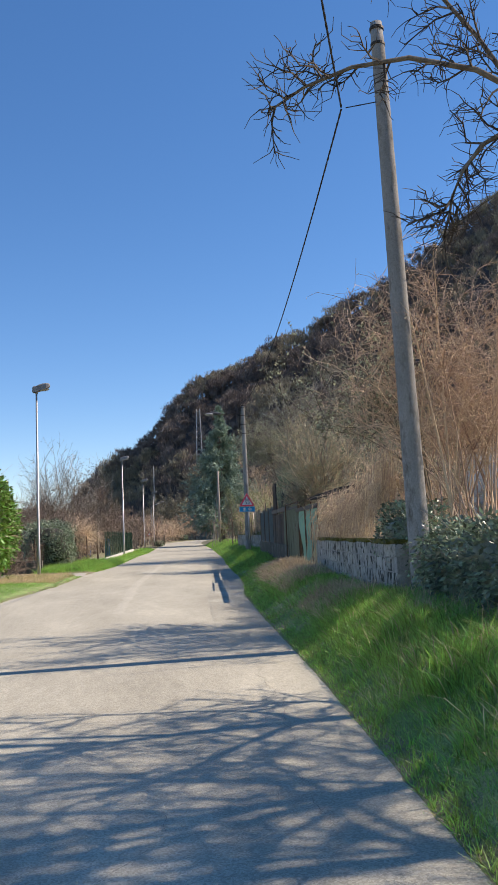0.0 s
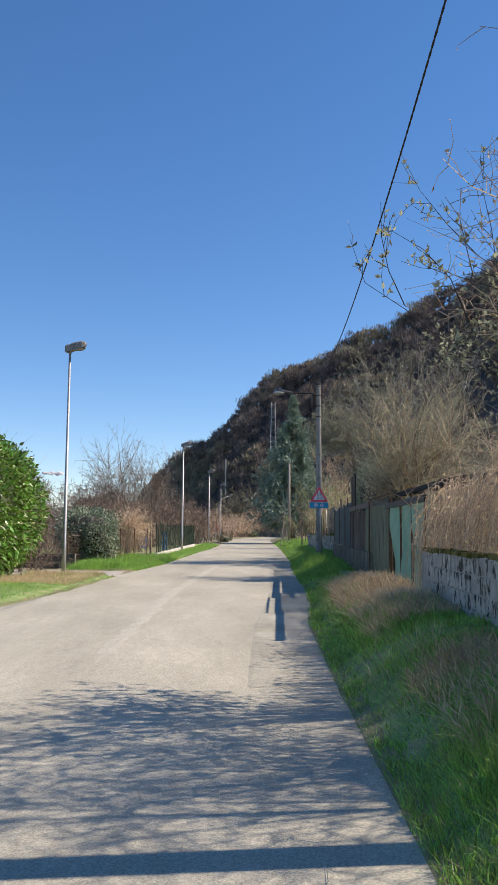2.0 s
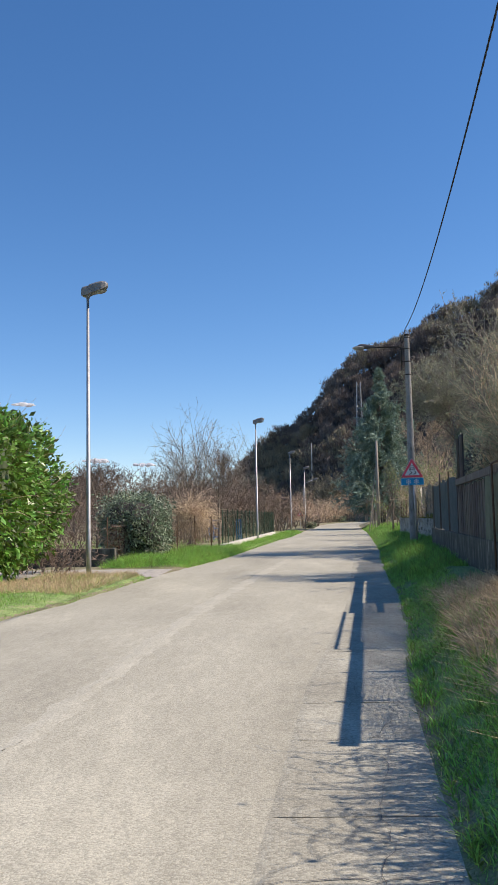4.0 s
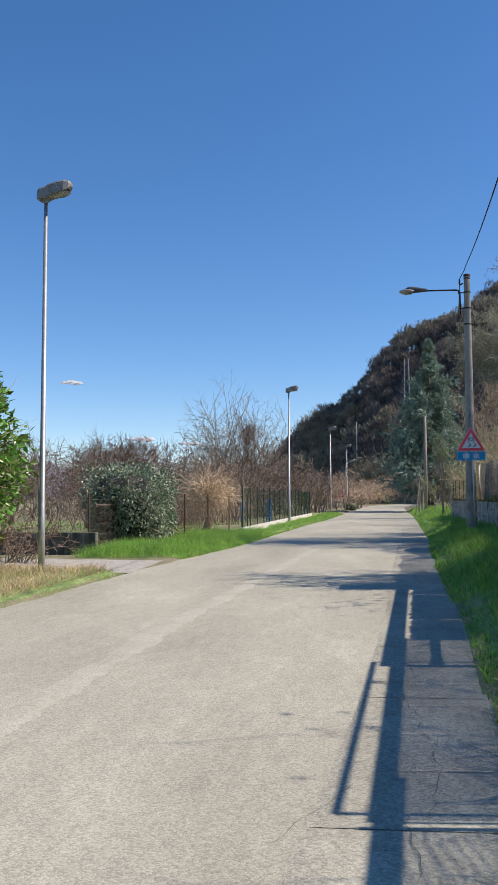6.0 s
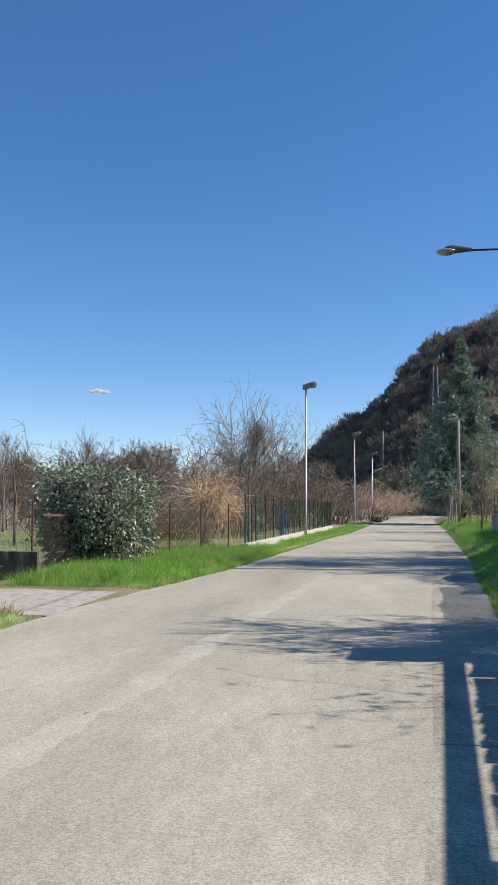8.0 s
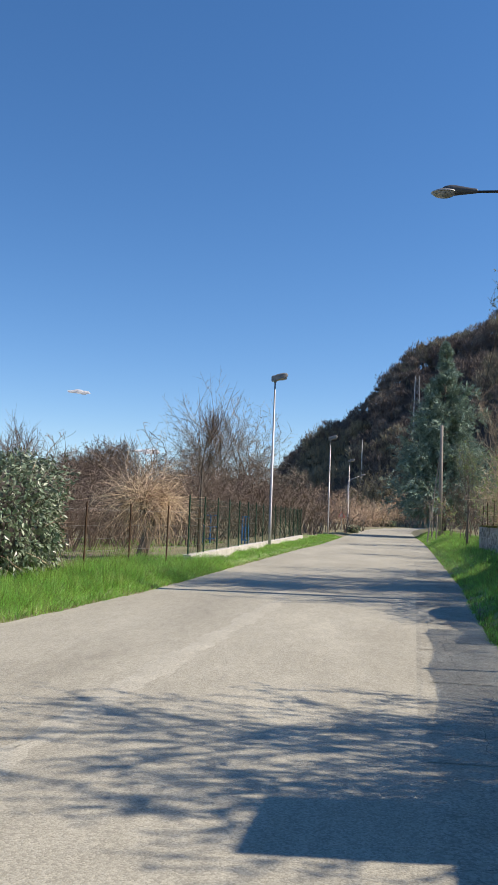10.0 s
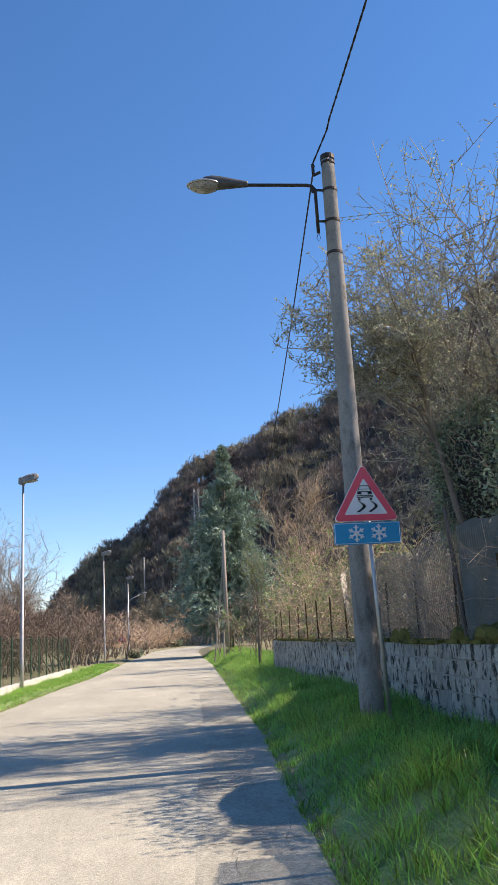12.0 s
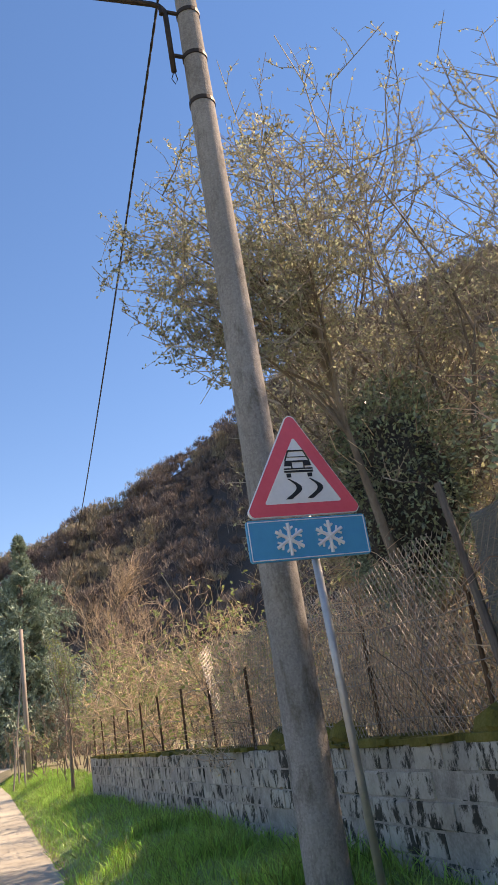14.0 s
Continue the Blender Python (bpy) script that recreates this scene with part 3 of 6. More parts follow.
def thicket(name, label, region, H, stems, subs, twigs, mat, arch=0.25, leaf=None, leaves=0, leaf_size=0.05, r0=0.03, at=None, category="shrub", droop=-0.06, twig_len=0.16, lean=(0, 0), dome=None, sub_len=0.36, low=0.6, clear=None, fine=None, dense=0.75, stem_mat=None):
    """Many arching stems from a patch of ground; region: four values x0, x1, y0, y1."""
    x0, x1, y0, y1 = region
    cx, cy = (x0 + x1) / 2, (y0 + y1) / 2
    stems = int(stems * 0.7) if y0 > 75 else stems
    subs, twigs = max(6, int(subs * dense)), max(5, int(twigs * dense))
    gz = float(height(np.array([cx]), np.array([cy]))[0])
    t = thing(name, label, category, (cx, cy, gz))
    B = np.stack([rng.uniform(x0 - cx, x1 - cx, stems), rng.uniform(y0 - cy, y1 - cy, stems), np.full(stems, -0.15)], 1)
    D = np.stack([rng.normal(lean[0], arch, stems), rng.normal(lean[1], arch, stems), np.ones(stems)], 1)
    Ls = H * rng.uniform(0.65, 1.12, stems)
    P1 = grow(B, D, Ls, 8, 0.13, droop) if dome is None else reach(B, dome, (cx, cy, gz), 8, 0.6, low)
    part("stemwork", Geo().tubes(P1, taper(r0 * rng.uniform(0.6, 1.3, stems), 8, 0.12), 4), stem_mat or M_BARK, t, kind="stuff")
    s, d, i, u = spawn(P1, subs, 0.25, 1.0, 0.7, 0.25)
    P2 = grow(s, d, np.repeat(Ls, subs) * sub_len * rng.uniform(0.5, 1.2, len(s)), 4, 0.32, droop)
    P2 = P2[inside(P2, dome, (cx, cy, gz))]
    if clear:
        P2 = P2[~((P2[:, :, 0] + cx < clear[0]) & (P2[:, :, 2] + gz < clear[1])).any(1)]
    g = Geo().tubes(P2, taper(np.full(len(P2), r0 * 0.38 if fine is None else fine * 1.7), 4, 0.4), 3)
    s, d, i, u = spawn(P2, twigs, 0.1, 1.0, 0.85, 0.1)
    P3 = grow(s, d, H * twig_len * rng.uniform(0.4, 1.3, len(s)), 3, 0.5, droop)
    P3 = P3[inside(P3, dome, (cx, cy, gz))]
    if clear:
        P3 = P3[~((P3[:, :, 0] + cx < clear[0]) & (P3[:, :, 2] + gz < clear[1])).any(1)]
    g.tubes(P3, taper(np.full(len(P3), max(r0 * 0.26, 0.006) if fine is None else fine), 3, 0.5), 3)
    part("twig_mass", g, mat, t, kind="stuff")
    if leaf is not None:
        k = rng.integers(0, len(P3), leaves)
        C = P3[k, rng.integers(1, 3, leaves)]
        part("foliage", Geo().leaves(C, rng.normal(size=(leaves, 3)) + [0, 0, 0.2], leaf_size * rng.uniform(0.5, 1.5, leaves), 0.55), leaf, t, kind="stuff")
    return t


def leafy_mass(name, label, c, size, n, leaf, leaf_size, core, category="hedge", lumps=14, hang=0.0, twigs=60, shape=2.6, lift=0.0):
    """A clipped or overgrown mass of leaves and twigs over a solid core, lumpy in outline."""
    t = thing(name, label, category, c)
    sx, sy, sz = size
    if lift:
        part("trunk", Geo().tube([(0.1, 0, -0.3), (0.05, 0.05, lift * 0.5), (0, 0, lift), (0, 0.05, lift + sz * 0.5)], [0.17, 0.14, 0.12, 0.06], 10), M_BARK, t, smooth=True)
    cen = np.stack([rng.uniform(-0.8, 0.8, lumps) * sx / 2, rng.uniform(-0.8, 0.8, lumps) * sy / 2, rng.uniform(0.15, 0.95, lumps) * sz], 1)

    def surface(m, depth):
        v = unit(rng.normal(size=(m, 3)))
        e = (np.abs(v) ** shape).sum(1) ** (-1 / shape)
        p = v * e[:, None]
        near = np.exp(-((p[:, None] * [sx / 2, sy / 2, sz / 2] - (cen - [0, 0, sz / 2])[None]) ** 2).sum(2) / (0.06 * sz * sz + 0.05)).max(1)
        k = (0.74 + 0.33 * near + rng.normal(0, 0.05, m)) * depth
        q = p * k[:, None] * [sx / 2, sy / 2, sz / 2] + [0, 0, sz / 2]
        q[:, 2] = np.maximum(q[:, 2], 0.02) + lift
        return q, p

    q, nrm = surface(n, rng.uniform(0.82, 1.0, n))
    d = nrm * 0.6 + rng.normal(size=q.shape) * 0.55 + [0, 0, -hang]
    part("foliage", Geo().leaves(q, d, leaf_size * rng.uniform(0.55, 1.35, n), 0.5), leaf, t, kind="stuff")
    bm = bmesh.new()
    bmesh.ops.create_icosphere(bm, subdivisions=4, radius=1.0)
    for v in bm.verts:
        p = v.co.copy()
        e = (abs(p.x) ** shape + abs(p.y) ** shape + abs(p.z) ** shape) ** (-1 / shape)
        k = 0.66 + 0.08 * noise.noise(p * 3.0)
        v.co = Vector((p.x * e * k * sx / 2, p.y * e * k * sy / 2, max(p.z * e * k * sz / 2 + sz / 2, -0.1) + lift))
    me = bpy.data.meshes.new("core")
    bm.to_mesh(me)
    bm.free()
    # A near-black core paints in the shade deep among the leaves.
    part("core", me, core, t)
    if twigs:
        q, nrm = surface(twigs, 0.9)
        P = grow(q, nrm + [0, 0, 0.5], sz * rng.uniform(0.08, 0.25, twigs), 4, 0.2)
        part("twig_mass", Geo().tubes(P, taper(np.full(twigs, 0.006), 4, 0.5), 3), M_TWIG, t, kind="stuff")
    return t


def cedar(at, H, radius):
    t = thing("cedar", "tall blue-green cedar with drooping layered boughs", "tree", at)
    trunk = Geo().tube([(0, 0, -0.3), (0.05, 0, H * 0.3), (0, 0.08, H * 0.65), (0.05, 0, H)], [0.32, 0.25, 0.13, 0.02], 10)
    part("trunk", trunk, M_BARK, t, smooth=True)
    tiers = 22
    n = tiers * 26
    tier = np.repeat(np.arange(tiers), 26)
    u = np.clip((tier + 2.2 + rng.normal(0, 0.16, n)) / (tiers + 1.6), 0.08, 0.985)
    z = u * H
    az = rng.uniform(0, 2 * np.pi, n)
    lop = 1 + 0.28 * np.sin(2 * az + tier * 1.9) + 0.18 * np.sin(3 * az + tier * 0.7)
    Lb = radius * 1.3 * np.minimum(1.02 - u, 0.74) * lop * np.repeat(rng.uniform(0.75, 1.2, tiers), 26) * rng.uniform(0.6, 1.15, n) + 0.08
    D = np.stack([np.cos(az), np.sin(az), 0.14 + 0.8 * u ** 3], 1)
    keep = rng.uniform(size=n) < 0.22 + 0.78 * (1 - u)
    u, z, D, Lb, n = u[keep], z[keep], D[keep], Lb[keep], int(keep.sum())
    P = grow(np.stack([0 * z, 0 * z, z], 1), D, Lb, 7, 0.05, 0.0)
    part("boughwork", Geo().tubes(P, taper(0.03 + 0.02 * (1 - u), 7, 0.2), 4), M_BARK, t, kind="stuff")
    s, d, i, w = spawn(P, 18, 0.25, 1.0, 0.8, -0.08)
    P2 = grow(s, d, np.repeat(Lb, 18) * 0.25 * rng.uniform(0.5, 1.2, len(s)), 4, 0.15, -0.06)
    g = Geo()
    k = np.repeat(np.arange(len(P2)), 14)
    C = P2[k, rng.integers(0, 4, len(k))] + rng.normal(0, 0.05, (len(k), 3))
    g.slivers(C, unit(P2[k, 3] - P2[k, 0]) + rng.normal(0, 0.42, (len(k), 3)), rng.uniform(0.2, 0.5, len(k)), 0.24)
    part("needle_mass", g, M_CEDAR, t, kind="stuff")


def woods():
    """Bare and budding trees over the whole hillside: upright fans of twigs in separate crowns, with shade between them."""
    for name, label, mat, count, tall in (("bare_woods", "dense leafless brown woods on the hillside", M_WOODS, 2500, (5.0, 9.5)), ("budding_woods", "paler budding trees among the hillside woods", M_OLIVE, 950, (5.5, 10.5))):
        az = rng.uniform(-7, 48, count * 4)
        foot = np.interp(az, FOOT_AZ, FOOT_R)
        r = foot + (324 - foot) * np.sqrt(rng.uniform(0, 1, count * 4))
        x, y = 1.8 + r * np.sin(np.radians(az)), r * np.cos(np.radians(az))
        clump = np.sin(x * 0.09 + 1.7 * np.sin(y * 0.05)) * np.sin(y * 0.07 + 1.3 * np.sin(x * 0.06))
        keep = (clump > 0.12) if mat is M_OLIVE else (clump < 0.5)
        keep &= (x - x_right(y) > 12) | (y > 230)
        x, y = x[keep][:count], y[keep][:count]
        z = height(x, y)
        n = len(x)
        Ht = rng.uniform(tall[0], tall[1], n) * (0.8 + 0.35 * np.sin(x * 0.21 + np.sin(y * 0.13)) * np.sin(y * 0.19))
        lumps, m = 7, 30
        wide = Ht * rng.uniform(0.26, 0.4, n)
        # each crown: a few lumps, each a fan of upright twigs
        i = np.repeat(np.arange(n), lumps)
        v = unit(rng.normal(size=(n * lumps, 3)))
        v[:, 2] = np.abs(v[:, 2]) * 1.1 - 0.25
        lc = np.stack([x, y, z], 1)[i] + v * np.stack([wide[i], wide[i], Ht[i] * 0.33], 1) * 0.8 + np.stack([0 * x, 0 * x, Ht * 0.58], 1)[i]
        k = np.repeat(np.arange(n * lumps), m)
        d = unit(rng.normal(size=(len(k), 3)))
        d[:, 2] = np.abs(d[:, 2])
        size = (wide[i] * 0.5)[k][:, None]
        C = lc[k] + d * size * rng.uniform(0.15, 1.0, len(k))[:, None] * [1, 1, 1.1]
        D = d * 0.55 + v[k] * 0.3 + rng.normal(0, 0.18, (len(k), 3)) + [0, 0, 0.75]
        g = Geo().slivers(C, D, rng.uniform(0.5, 1.25, len(k)), 0.2)
        tr = np.stack([np.stack([x, y, z - 0.5], 1), np.stack([x + rng.normal(0, 0.3, n), y, z + Ht * 0.75], 1)], 1)
        g.tubes(tr, np.stack([Ht * 0.022, Ht * 0.006], 1), 3)
        limbs = np.stack([np.stack([x, y, z + Ht * 0.3], 1)[i], lc], 1)
        g.tubes(limbs, np.stack([Ht[i] * 0.011, Ht[i] * 0.004], 1), 3)
        ob = part(name, g, mat)
        tagged(ob, label, "woods", kind="stuff")


def far_ridge():
    """The mountains far beyond the gardens, distance haze put into their blue-grey colour."""
    az = np.radians(np.linspace(-80, 4, 220))
    deg = np.degrees(az)
    top = np.interp(deg, [-80, -40, -22, -14, -8, 0, 4], [150, 142, 128, 112, 84, 54, 30]) + 10 * np.sin(deg * 0.9) + 6 * np.sin(deg * 2.3 + 1) + 2.5 * np.sin(deg * 7.1)
    rows = []
    for f in np.linspace(0, 1, 9):
        rr = 2500 + 700 * f
        rows.append(np.stack([rr * np.sin(az), rr * np.cos(az), -2 + top * np.sin(f * np.pi / 2) + 5 * np.sin(deg * 3.7 + 9 * f) * f], 1))
    V = np.stack(rows, 0).reshape(-1, 3)
    q = np.arange(len(V)).reshape(9, 220)
    ob = part("backdrop", Geo().add(V, np.stack([q[:-1, :-1], q[:-1, 1:], q[1:, 1:], q[1:, :-1]], -1).reshape(-1, 4)), M_HAZEHILL, smooth=True)
    tagged(ob, "wooded mountains on the horizon, painted blue-grey with haze", "mountains", kind="structure")


# ---- fixtures ----
def concrete_pole(at, top, r0, r1, lean=(0.0, 0.0), label=""):
    t = thing("utility_pole", label or "tapered weathered concrete utility pole with steel bands", "utility pole", at, group="concrete poles along the road")
    zs = np.linspace(-0.4, top, 26)
    pts = np.stack([lean[0] * zs, lean[1] * zs, zs], 1)
    rr = np.interp(zs, [0, top], [r0, r1])
    rr[-1] *= 0.9
    part("shaft", Geo().tube(pts, rr, 20), M_CONCRETE, t, smooth=True)
    return t


def band(t, z, r, lean=(0, 0), h=0.05):
    c = np.array([lean[0] * z, lean[1] * z, z])
    part("band", Geo().tube([c - [0, 0, h / 2], c - [0, 0, h / 2 - 0.004], c + [0, 0, h / 2 - 0.004], c + [0, 0, h / 2]], [r, r + 0.007, r + 0.007, r], 18), M_DARKMETAL, t, "dark steel clamp band")


def luminaire(parent, start, way, length=0.95, r=0.17, name="luminaire"):
    """A street luminaire: a tapering dark neck, an oval rimmed dish and a glass bowl under it."""
    w = Vector(way).normalized()
    s = Vector(start)
    side = w.cross(Vector((0, 0, 1))).normalized()
    up = side.cross(w).normalized()
    prof = [(0, 0.045), (0.02, 0.05), (0.12, 0.062), (0.3, 0.085), (0.48, 0.11), (0.6, 0.115), (0.72, 0.09), (0.8, 0.03)]
    g = Geo().tube([s + w * (length * a) + up * (0.02 + 0.05 * a) for a, _ in prof], [b for _, b in prof], 16)
    ob = part(name, g, M_NECK, parent, "dark grey luminaire neck", smooth=True)
    c = s + w * (length * 0.73)

    def shell(depth, top):
        rows = []
        for k in range(7):
            f = k / 6 * math.pi / 2
            rr, zz = math.cos(f), math.sin(f) * depth
            rows.append([c + w * (0.255 * rr * math.cos(a)) + side * (r * rr * math.sin(a)) + up * (zz if top else -zz) for a in np.linspace(0, 2 * np.pi, 24, endpoint=False)])
        V = np.array([[tuple(p) for p in row] for row in rows]).reshape(-1, 3)
        q = np.arange(len(V)).reshape(7, 24)
        nx = np.roll(q, -1, 1)
        F = np.stack([q[:-1], nx[:-1], nx[1:], q[1:]], -1).reshape(-1, 4)
        return Geo().add(V, F if top else F[:, ::-1])

    part("dish", shell(0.08, True), M_LAMPBODY, ob, smooth=True)
    part("bowl", shell(0.115, False), M_LAMPGLASS, ob, "brownish curved glass bowl", smooth=True)
    ring = [c + w * (0.262 * math.cos(a)) + side * ((r + 0.007) * math.sin(a)) for a in np.linspace(0, 2 * np.pi, 29)]
    part("rim", Geo().tube(ring, 0.016, 8), M_STEEL, ob, "pale metal rim", smooth=True)
    return ob


def street_lamp(at, H, rz=0.0):
    t = thing("street_lamp", "slim galvanised street lamp post with a grey head", "street lamp", at, rz, group="lamp posts along the road")
    part("post", Geo().tube([(0, 0, -0.3), (0, 0, 1.2), (0, 0, 1.22), (0, 0, H)], [0.075, 0.072, 0.064, 0.04], 14), M_STEEL, t, smooth=True)
    part("collar", Geo().tube([(0, 0, H - 0.03), (0, 0, H + 0.02), (0.02, 0, H + 0.10), (0.03, 0, H + 0.14)], [0.05, 0.06, 0.075, 0.09], 12), M_LAMPBODY, t)
    g = Geo()
    prof = [(-0.17, 0.22, 0.0, 0.22), (-0.12, 0.27, -0.02, 0.25), (0.05, 0.28, -0.02, 0.26), (0.07, 0.31, 0.0, 0.285), (0.3, 0.32, 0.03, 0.31), (0.45, 0.29, 0.06, 0.31), (0.55, 0.21, 0.1, 0.28), (0.6, 0.11, 0.15, 0.23)]
    rings = []
    for x, w, lo, hi in prof:
        zc = H + 0.08
        rings.append([(x, -w / 2, zc + lo), (x, w / 2, zc + lo), (x, w / 2 * 0.96, zc + hi - 0.05), (x, w / 2 * 0.6, zc + hi), (x, -w / 2 * 0.6, zc + hi), (x, -w / 2 * 0.96, zc + hi - 0.05)])
    V = np.array(rings).reshape(-1, 3)
    V[:, 2] += 0.15 * V[:, 0]
    idx = np.arange(len(V)).reshape(-1, 6)
    nx = np.roll(idx, -1, 1)
    g.add(V, (np.stack([idx[:-1], idx[1:], nx[1:], nx[:-1]], -1).reshape(-1, 4), idx[:1], idx[-1:, ::-1]))
    head = part("lamp_head", g, M_LAMPBODY, t)
    g = Geo()
    rows = []
    for x, w, dz in ((0.1, 0.16, 0.0), (0.18, 0.24, -0.035), (0.4, 0.24, -0.045), (0.53, 0.16, -0.02), (0.57, 0.08, 0.02)):
        rows.append([(x, -w / 2, H + 0.12 + 0.1 * x + 0.02), (x, -w / 3, H + 0.12 + 0.1 * x + dz), (x, w / 3, H + 0.12 + 0.1 * x + dz), (x, w / 2, H + 0.12 + 0.1 * x + 0.02)])
    idx = np.arange(20).reshape(5, 4)
    g.add(np.array(rows).reshape(-1, 3), np.stack([idx[:-1, :-1], idx[1:, :-1], idx[1:, 1:], idx[:-1, 1:]], -1).reshape(-1, 4))
    part("bowl", g, M_LAMPGLASS, head, "pale glass bowl", smooth=True)
    return t


def cable(name, label, pts, r=0.014):
    """Two insulated strands twisted round each other along pts."""
    pts = np.asarray(pts, float)
    s = np.concatenate([[0], np.cumsum(np.linalg.norm(np.diff(pts, axis=0), axis=1))])
    u = np.arange(0, s[-1], 0.05)
    c = np.stack([np.interp(u, s, pts[:, k]) for k in range(3)], 1)
    d = unit(np.gradient(c, axis=0))
    a = unit(np.cross(d, [0, 0, 1.0]))
    b = np.cross(a, d)
    g = Geo()
    for ph in (0.0, math.pi):
        w = u * 2 * math.pi / 0.42 + ph
        g.tube(c + (a * np.cos(w)[:, None] + b * np.sin(w)[:, None]) * r * 0.28, r * 0.72, 5)
    tagged(part(name, g, M_CABLE), label, "cable")


def plate(outline, y0, y1):
    """A flat plate with the outline in x and z, from y0 to y1."""
    n = len(outline)
    V = [(x, y0, z) for x, z in outline] + [(x, y1, z) for x, z in outline]
    side = [(i, (i + 1) % n, n + (i + 1) % n, n + i) for i in range(n)]
    return Geo().add(V, (np.array(side), np.array([list(range(n))[::-1]]), np.array([list(range(n, 2 * n))])))


def rounded(corners, r, k=5):
    """The outline of a polygon with rounded corners, given anticlockwise."""
    out = []
    n = len(corners)
    for i in range(n):
        p, a, b = (Vector(corners[j % n]) for j in (i, i - 1, i + 1))
        da, db = (a - p).normalized(), (b - p).normalized()
        half = da.angle(db) / 2
        d = r / math.tan(half)
        c = p + (da + db).normalized() * (r / math.sin(half))
        s, e = p + da * d - c, p + db * d - c
        for j in range(k + 1):
            v = s.lerp(e, j / k).normalized() * r + c
            out.append((v.x, v.y))
    return out


def road_sign(at, rz):
    t = thing("road_sign", "red triangular slippery-road sign over a blue snowflake panel", "road sign", at, rz)
    zt = 3.11 - at[2]
    part("post", Geo().tube([(0.12, 0.06, -0.3), (0.02, 0.06, zt + 0.72)], 0.03, 14), M_STEEL, t, smooth=True)
    s = 0.45
    h = 0.78
    tri = rounded([(-s, zt), (s, zt), (0, zt + h)], 0.04)
    red = part("triangle_plate", plate(tri, -0.0145, 0.012), M_RED, t, "white triangle with a red border")
    i = 0.125
    part("rim", plate(rounded([(-s - 0.006, zt - 0.005), (s + 0.006, zt - 0.005), (0, zt + h + 0.012)], 0.042), -0.0125, 0.016), M_WHITE, red, "thin pale plate edge")
    part("field", plate(rounded([(-s + i * 1.2, zt + 0.085), (s - i * 1.2, zt + 0.085), (0, zt + h - 0.2)], 0.012), -0.017, -0.010), M_WHITE, red, "white reflective field")
    # the skidding car
    cz = zt + 0.34
    car = Geo()

    def slab(o, y0=-0.0225, y1=-0.0172):
        g = plate([(x, cz + z) for x, z in o], y0, y1)
        car.add(g.v[0], tuple(g.f))

    slab([(-0.105, 0.02), (-0.05, 0.02), (-0.05, 0.06), (-0.095, 0.06)])
    slab([(0.05, 0.02), (0.105, 0.02), (0.095, 0.06), (0.05, 0.06)])
    slab([(-0.05, 0.048), (0.05, 0.048), (0.05, 0.06), (-0.05, 0.06)])
    slab([(-0.112, -0.006), (0.112, -0.006), (0.112, 0.004), (-0.112, 0.004)])
    slab([(-0.112, -0.028), (0.112, -0.028), (0.112, -0.014), (-0.112, -0.014)])
    slab([(-0.052, 0.0), (-0.044, 0.0), (-0.044, 0.05), (-0.052, 0.05)])
    slab([(0.044, 0.0), (0.052, 0.0), (0.052, 0.05), (0.044, 0.05)])
    for a, b in (((-0.095, 0.06), (-0.06, 0.135)), ((0.095, 0.06), (0.06, 0.135)), ((-0.062, 0.135), (0.062, 0.135)), ((-0.08, 0.088), (0.08, 0.088))):
        car.tube([(a[0], -0.02, cz + a[1]), (b[0], -0.02, cz + b[1])], 0.0058 if a[1] != 0.088 else 0.003, 6)
    for x in (-0.082, 0.082):
        car.box((x, -0.0195, cz - 0.05), (0.034, 0.005, 0.028))
    part("car_symbol", car, M_BLACK, red, "black skidding car symbol")
    for sx in (-0.085, 0.08):
        g = Geo()
        L, R = [], []
        for k in range(15):
            u = k / 14
            z = cz - 0.075 - 0.15 * u
            x = sx + 0.055 * math.sin(u * 1.35 * math.pi - 0.35) + 0.012
            w = 0.007 + 0.03 * u * (1.55 - u)
            L.append((x - w, z))
            R.append((x + w, z))
        n = len(L)
        V = [(x, -0.021, z) for x, z in L] + [(x, -0.021, z) for x, z in R]
        g.add(V, [(k, k + 1, n + k + 1, n + k) for k in range(n - 1)])
        part("skid_mark", g, M_BLACK, red, "black wavy skid mark")
    bl = part("blue_panel", plate(rounded([(-0.46, zt - 0.315), (0.455, zt - 0.315), (0.455, zt - 0.02), (-0.46, zt - 0.02)], 0.025), -0.012, 0.012), M_BLUE, t, "blue panel with two white snowflakes")
    g = Geo()
    for a, b in (((-0.447, zt - 0.302), (0.442, zt - 0.302)), ((0.442, zt - 0.302), (0.442, zt - 0.033)), ((0.442, zt - 0.033), (-0.447, zt - 0.033)), ((-0.447, zt - 0.033), (-0.447, zt - 0.302))):
        g.tube([(a[0], -0.0125, a[1]), (b[0], -0.0125, b[1])], 0.004, 5)
    part("border", g, M_WHITE, bl, "thin white border line")
    for sx in (-0.155, 0.155):
        g = Geo()
        c = np.array([sx, -0.0145, zt - 0.168])
        for k in range(6):
            a = k * math.pi / 3 + 0.5 * math.pi / 3
            d = np.array([math.cos(a), 0, math.sin(a)])
            g.tube([c, c + d * 0.115], 0.0135, 6)
            for sg in (-1, 1):
                e = np.array([math.cos(a + sg * 0.85), 0, math.sin(a + sg * 0.85)])
                g.tube([c + d * 0.062, c + d * 0.062 + e * 0.042], 0.0085, 5)
        g.tube([c + [0, 0.004, 0], c - [0, 0.004, 0]], 0.032, 12)
        part("snowflake", g, M_WHITE, bl, "white snowflake symbol")
